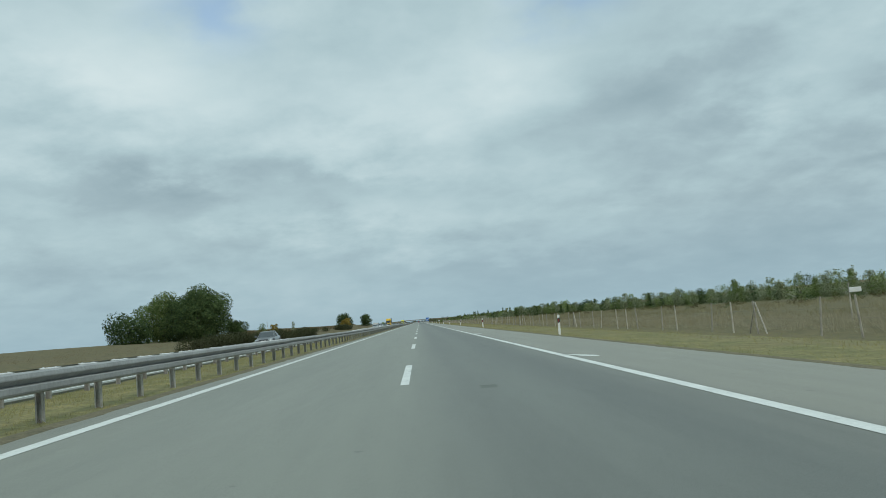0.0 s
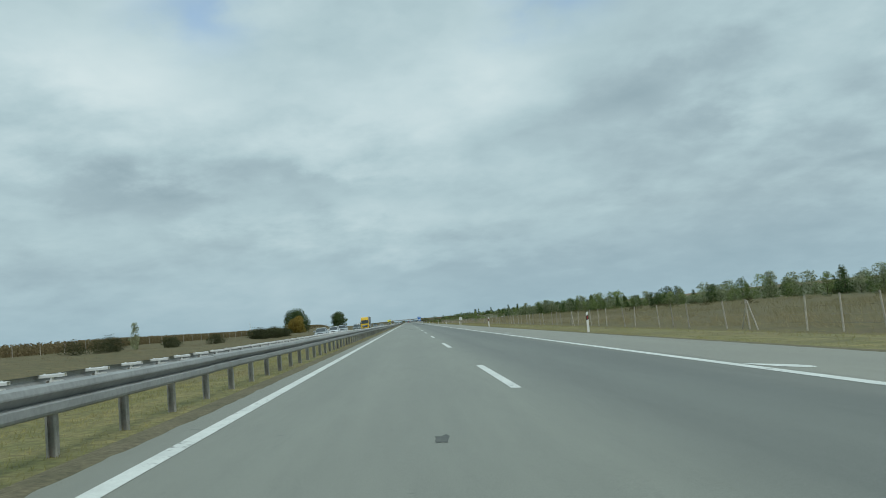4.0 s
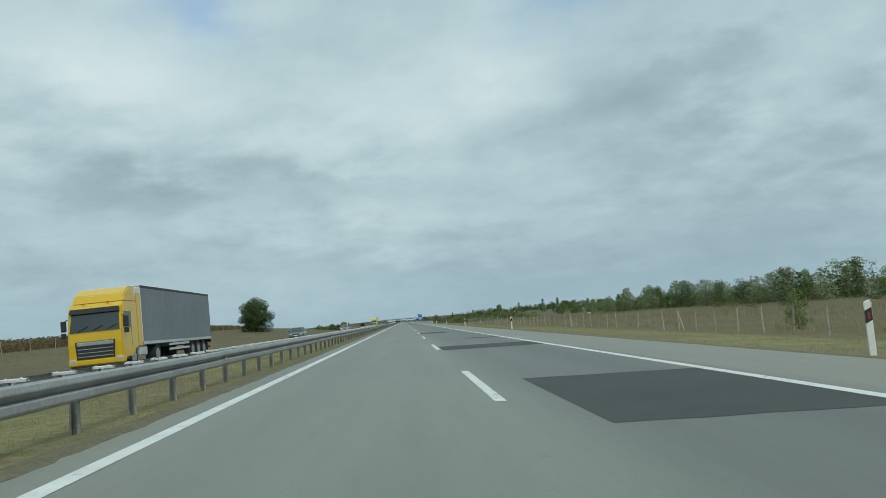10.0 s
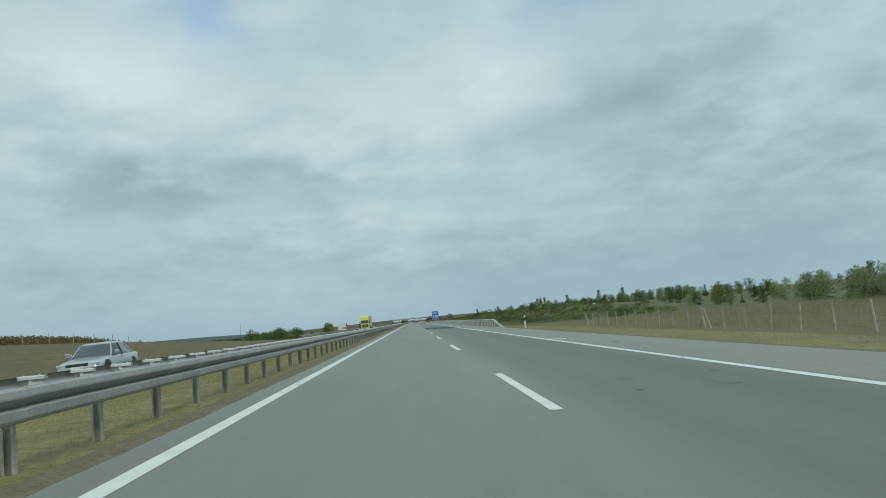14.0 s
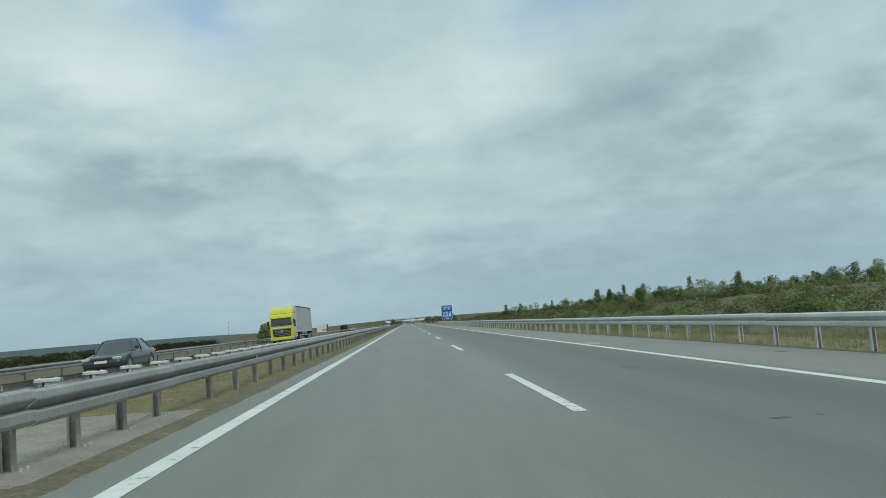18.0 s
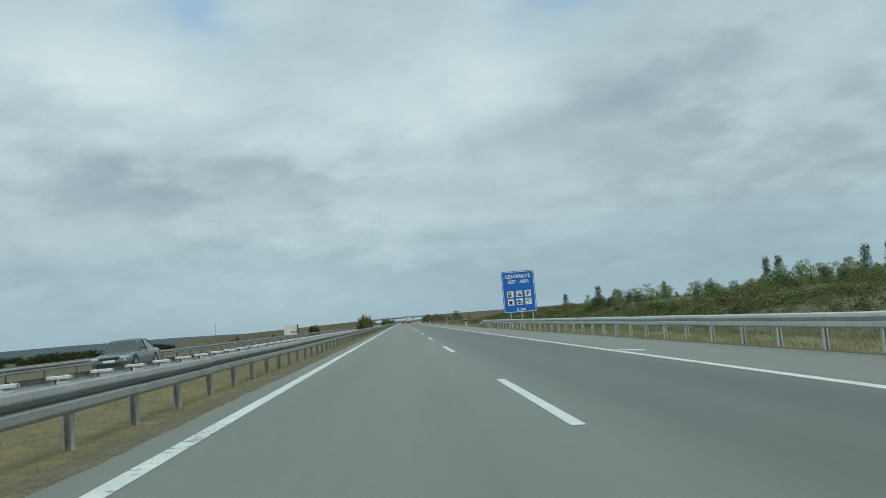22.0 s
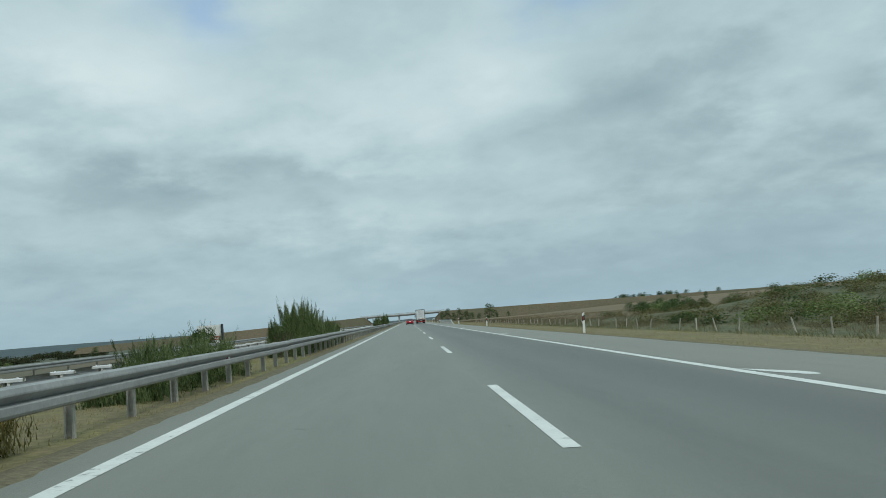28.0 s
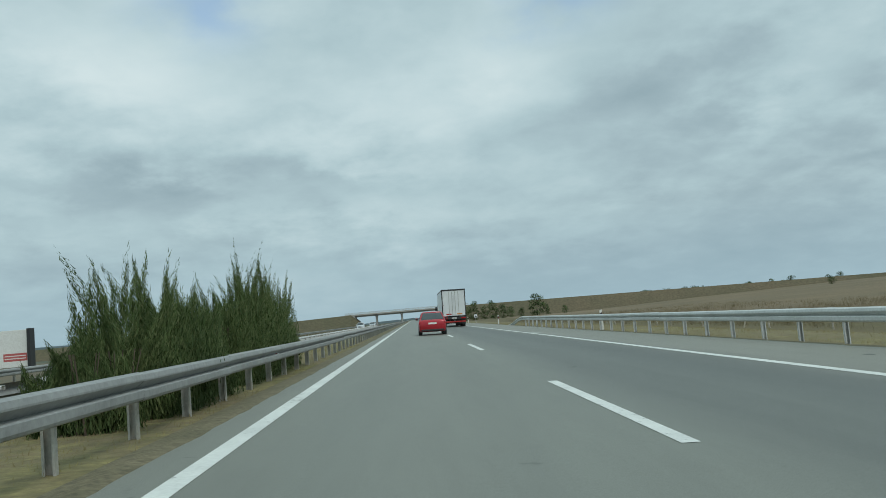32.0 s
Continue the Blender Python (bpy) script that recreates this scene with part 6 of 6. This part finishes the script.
def truck(m, paint, label, side, style):
    """An articulated lorry, its front at y = 0 towards -y."""
    top = empty("truck", m, label, "truck", "")
    hw = 1.25
    prof = [(0.0, 0.55), (-0.02, 1.3), (0.02, 1.9), (0.24, 2.95), (0.42, 3.15), (2.15, 3.15), (2.15, 0.95), (1.75, 0.95), (1.6, 0.6), (0.9, 0.45)]
    bm = bmesh.new()
    prism(bm, prof, "x", -hw + 0.02, hw - 0.02)
    bmesh.ops.bevel(bm, geom=[e for e in bm.edges if abs((e.verts[0].co - e.verts[1].co).x) < 0.01], offset=0.05, segments=2, affect="EDGES")
    part("cab", bm, paint, top)
    bm = bmesh.new()
    prism(bm, [(0.5, 3.14), (0.75, 3.55), (1.35, 3.86), (2.1, 3.94), (2.1, 3.14)], "x", -hw + 0.08, hw - 0.08)
    bmesh.ops.bevel(bm, geom=bm.edges[:], offset=0.06, segments=2, affect="EDGES")
    part("roof_spoiler", bm, paint, top, "roof wind deflector")
    part("windscreen", quad_plate([(-1.12, -0.005, 1.86), (1.12, -0.005, 1.86), (1.06, 0.195, 2.72), (-1.06, 0.195, 2.72)], 0.025, (0, -1, 0.2)), GLASS, top, "dark windscreen")
    part("sun_visor", quad_plate([(-1.14, 0.10, 2.70), (1.14, 0.10, 2.70), (1.10, 0.17, 2.92), (-1.10, 0.17, 2.92)], 0.05, (0, -1, 0.2)), TRIM if style == "a" else paint, top)
    for k in range(3):
        bm = bmesh.new()
        cyl(bm, (-0.75 + 0.65 * k, -0.045, 1.90), (-0.3 + 0.65 * k, 0.0, 2.1), 0.014, seg=5)
        part("wiper", bm, TRIM, top)
    gz0, gz1, gw = (0.62, 1.42, 0.84) if style == "a" else (0.72, 1.52, 0.92)
    part("grille", quad_plate([(-gw, -0.025, gz0), (gw, -0.025, gz0), (gw + 0.06, -0.03, gz1), (-gw - 0.06, -0.03, gz1)], 0.02, (0, -1, 0)), TRIM, top, "black grille")
    for k in range(4):
        z = gz0 + 0.1 + k * 0.17
        part("grille_bar", boxm(-gw + 0.05, gw - 0.05, -0.065, -0.046, z, z + 0.035, 0.005), CHROME if style == "a" else GALV_DULL, top)
    if style == "a":
        part("badge_bar", boxm(-0.82, 0.82, -0.075, -0.047, 1.24, 1.40, 0.02), CHROME, top, "broad chrome bar")
    else:
        bm = bmesh.new()
        cyl(bm, (0, -0.06, 1.28), (0, -0.08, 1.28), 0.14, seg=18)
        part("badge", bm, CHROME, top, "plain round chrome badge")
        part("skirt_strip", boxm(-1.0, 1.0, -0.06, -0.03, 1.58, 1.70, 0.02), VANWHITE, top)
    part("bumper", boxm(-hw, hw, -0.07, 0.35, 0.34, 0.60, 0.05), paint, top)
    part("lower_lip", boxm(-hw + 0.1, hw - 0.1, -0.05, 0.3, 0.24, 0.345, 0.03), TRIM, top)
    for s in (-1, 1):
        part("headlamp", boxm(*sorted((s * 0.90, s * 1.2)), -0.085, 0.05, 0.46, 0.64, 0.03), LAMP, top, "clear headlamp")
        part("side_window", quad_plate([(s * (hw - 0.015), 0.20, 1.92), (s * (hw - 0.015), 1.15, 1.92), (s * (hw - 0.015), 1.15, 2.66), (s * (hw - 0.015), 0.36, 2.66)], 0.012, (s, 0, 0)), GLASS, top, "dark side window")
        part("mirror", boxm(*sorted((s * (hw + 0.04), s * (hw + 0.27))), 0.0, 0.14, 1.95, 2.45, 0.03), TRIM, top)
        part("mirror", boxm(*sorted((s * (hw + 0.06), s * (hw + 0.27))), 0.0, 0.14, 1.66, 1.9, 0.03), TRIM, top)
        bm = bmesh.new()
        cyl(bm, (s * (hw - 0.04), 0.1, 2.5), (s * (hw + 0.15), 0.07, 2.4), 0.02, seg=6)
        part("mirror_arm", bm, TRIM, top)
        part("door_line", boxm(*sorted((s * (hw - 0.018), s * (hw - 0.012))), 1.22, 1.24, 1.0, 2.8), TRIM, top)
        part("side_fairing", boxm(*sorted((s * (hw - 0.06), s * (hw - 0.02))), 2.2, 3.1, 1.0, 3.6, 0.01), paint, top)
        part("step", boxm(*sorted((s * (hw - 0.05), s * (hw - 0.0))), 0.55, 1.0, 0.5, 0.58), TRIM, top)
        part("tank", boxm(*sorted((s * 0.65, s * 1.2)), 2.4, 3.5, 0.5, 1.0, 0.08), GALV_PALE, top)
        wheel(top, s * 1.05, 1.42, 0.5, 0.34, s)
        wheel(top, s * 0.98, 5.0, 0.5, 0.5, s)
        part("marker_lamp", boxm(*sorted((s * 0.5, s * 0.6)), 0.30, 0.36, 3.13, 3.19), AMBER, top)
    part("tractor_chassis", boxm(-0.45, 0.45, 1.7, 6.0, 0.62, 0.98), TRIM, top)
    trailer_parts(top, 2.75, 16.3, side, TRIM)
    return top


truck(pose(-15.2, 400.4, road_z(-15.2), 0, math.degrees(-FALL), 0), YELLOW, "yellow lorry with a grey tarpaulin trailer, oncoming", CURTAIN_GREY, "a")
truck(pose(-15.2, 738.7, road_z(-15.2), 0, math.degrees(-FALL), 0), LEMON, "lemon yellow lorry with a pale trailer, oncoming", CURTAIN_PALE, "b")
# the white lorry ahead in the slow lane, seen from behind
truck(pose(2.35, 1259.5, road_z(2.35), 0, math.degrees(-FALL), 180), VANWHITE, "white box lorry driving ahead in the slow lane", VANWHITE, "b")

# ---- overpass, billboard, tower, houses ----
OY = 1480.0


def embankment(xa, xb, ha, hb, label):
    n = 24
    verts, faces = [], []
    for i in range(n + 1):
        u = max(0.0, (i - 1) / (n - 1))
        x = xa + (xb - xa) * u
        h = ha + (hb - ha) * u
        if i == 0:
            x, h = xa + (6.5 if xb < xa else -6.5), -1.2
        for dy, z in ((-5.5 - 1.7 * (h + 2.5), -2.5), (-5.5, h), (5.5, h), (5.5 + 1.7 * (h + 2.5), -2.5)):
            verts.append((x, OY + dy + 0.15 * math.sin(7 * u + dy), z))
    for i in range(n):
        for j in range(3):
            k = i * 4 + j
            faces.append((k, k + 4, k + 5, k + 1))
    faces += [(0, 1, 2, 3), (4 * n, 4 * n + 1, 4 * n + 2, 4 * n + 3)]
    tagged(new("embankment", mesh_of("embankment", verts, faces, SOIL)), label, "embankment", kind="structure")


def overpass():
    top = empty("overpass", pose(0, OY, 0), "concrete road bridge across the motorway", "bridge")
    xa, xb, z0, z1 = -26.0, 18.0, 3.95, 4.85
    part("deck", boxm(xa, xb, -4.6, 4.6, z0 + 0.35, z1, 0.05), CONCRETE, top)
    for y in (-3.4, -1.1, 1.1, 3.4):
        part("girder", boxm(xa, xb, y - 0.3, y + 0.3, z0, z0 + 0.351), CONCRETE, top)
    for s in (-1, 1):
        part("parapet", boxm(xa - 3, xb + 3, *sorted((s * 4.6, s * 4.85)), z1 - 0.35, z1 + 0.2, 0.03), CONCRETE, top)
        for k in range(34):
            x = xa + k * (xb - xa) / 33
            part("rail_post", boxm(x - 0.03, x + 0.03, *sorted((s * 4.66, s * 4.72)), z1 + 0.2, z1 + 0.85), GALV_DULL, top)
        for z in (0.5, 0.8):
            part("handrail", boxm(xa - 3, xb + 3, *sorted((s * 4.65, s * 4.73)), z1 + z, z1 + z + 0.06), GALV_DULL, top)
        part("abutment", boxm(*((xa - 1.5, xa + 1.0) if s < 0 else (xb - 1.0, xb + 1.5)), -4.8, 4.8, z0 - 1.2, z1 - 0.02), CONCRETE, top)
    for x in (-16.6, -6.4, 8.6):
        for y in (-2.6, 2.6):
            bm = bmesh.new()
            cyl(bm, (x, y, -0.8), (x, y, z0 - 0.30), 0.36, seg=16)
            part("column", bm, CONCRETE, top)
        part("pier_cap", boxm(x - 0.5, x + 0.5, -4.0, 4.0, z0 - 0.32, z0 - 0.002, 0.05), CONCRETE, top)


overpass()
embankment(-26.5, -190, 4.9, 0.9, "brown grassy embankment leading to the overpass")
embankment(18.5, 300, 5.0, 2.6, "brown grassy embankment leading to the overpass")


def billboard():
    x0, x1, y = -75.0, -66.6, 1295.0
    g = gz(-70, y)
    top = empty("billboard", pose(0, y, 0), "large white roadside billboard with a dark steel side", "billboard")
    part("panel", boxm(x0, x1, -0.1, 0.1, g + 0.6, 5.1, 0.02), WHITE, top)
    part("side_frame", boxm(x1, x1 + 0.5, -0.9, 0.9, g - 0.3, 5.25, 0.03), TRIM, top, "dark lattice side")
    part("printed_bar", boxm(x1 - 4.3, x1 - 0.4, -0.115, -0.101, g + 1.6, g + 2.9), mat("faded_red_print", (0.50, 0.11, 0.10), (0.44, 0.1, 0.09), 1.0, 0.5, fine=0.05), top, "faded red bar of print")
    for k in range(2):
        part("printed_bar", boxm(x1 - 4.1, x1 - 0.6, -0.12, -0.116, g + 1.95 + 0.45 * k, g + 2.1 + 0.45 * k), WHITE, top)
    for k in range(4):
        x = x0 + 1.0 + 2.1 * k
        bm = bmesh.new()
        cyl(bm, (x, 0.3, g - 0.4), (x, 0.3, 5.0), 0.12, seg=8)
        cyl(bm, (x, 2.4, g - 0.3), (x, 0.3, 4.0), 0.08, seg=6)
        part("post", bm, GALV_DULL, top)


billboard()


def tower():
    x, y = -850.0, 4450.0
    top = empty("chimney", pose(x, y, 0), "tall slim grey and white banded chimney on the horizon", "chimney")
    z = gz(x, y)
    h = 78.0 - z
    for k in range(8):
        bm = bmesh.new()
        cyl(bm, (0, 0, z + h * k / 8 - (5 if k == 0 else 0)), (0, 0, z + h * (k + 1) / 8), 1.9 - 0.13 * k, 1.9 - 0.13 * (k + 1), 12)
        part("band", bm, WHITE if k % 2 else GALV_DULL, top)


tower()
# hedgerows and copses that cross the low plain
rows = []
for xh, ya, yb, ha, hb in ((-105, 760, 1010, 1.3, 2.4), (-150, 900, 1260, 2.6, 4.6), (-190, 700, 960, 3.0, 5.0), (-260, 1000, 1700, 3.6, 6.0), (-360, 1250, 2000, 4.5, 7.0), (-480, 900, 1500, 4.5, 7.5)):
    for y in np.arange(ya, yb, 3.6):
        if math.sin(y / 23.0 + xh) > -0.8:
            rows.append((FAR_HEDGE[int(rng.integers(2))], xh + 10 * math.sin(y / 90.0) + float(rng.uniform(-4, 4)), y, float(rng.uniform(ha, hb)), 1.7))
thicket("hedgerow", "dark hedgerow across the far plain", rows, "hedgerow")
# the dark grove on the skyline
thicket("grove", "dark grove of trees on the far ridge", [(DARKT[k % 2], 590 + float(rng.uniform(-75, 75)), 2950 + float(rng.uniform(-30, 30)), float(rng.uniform(13, 18)), 1.6) for k in range(26)], "woodland")
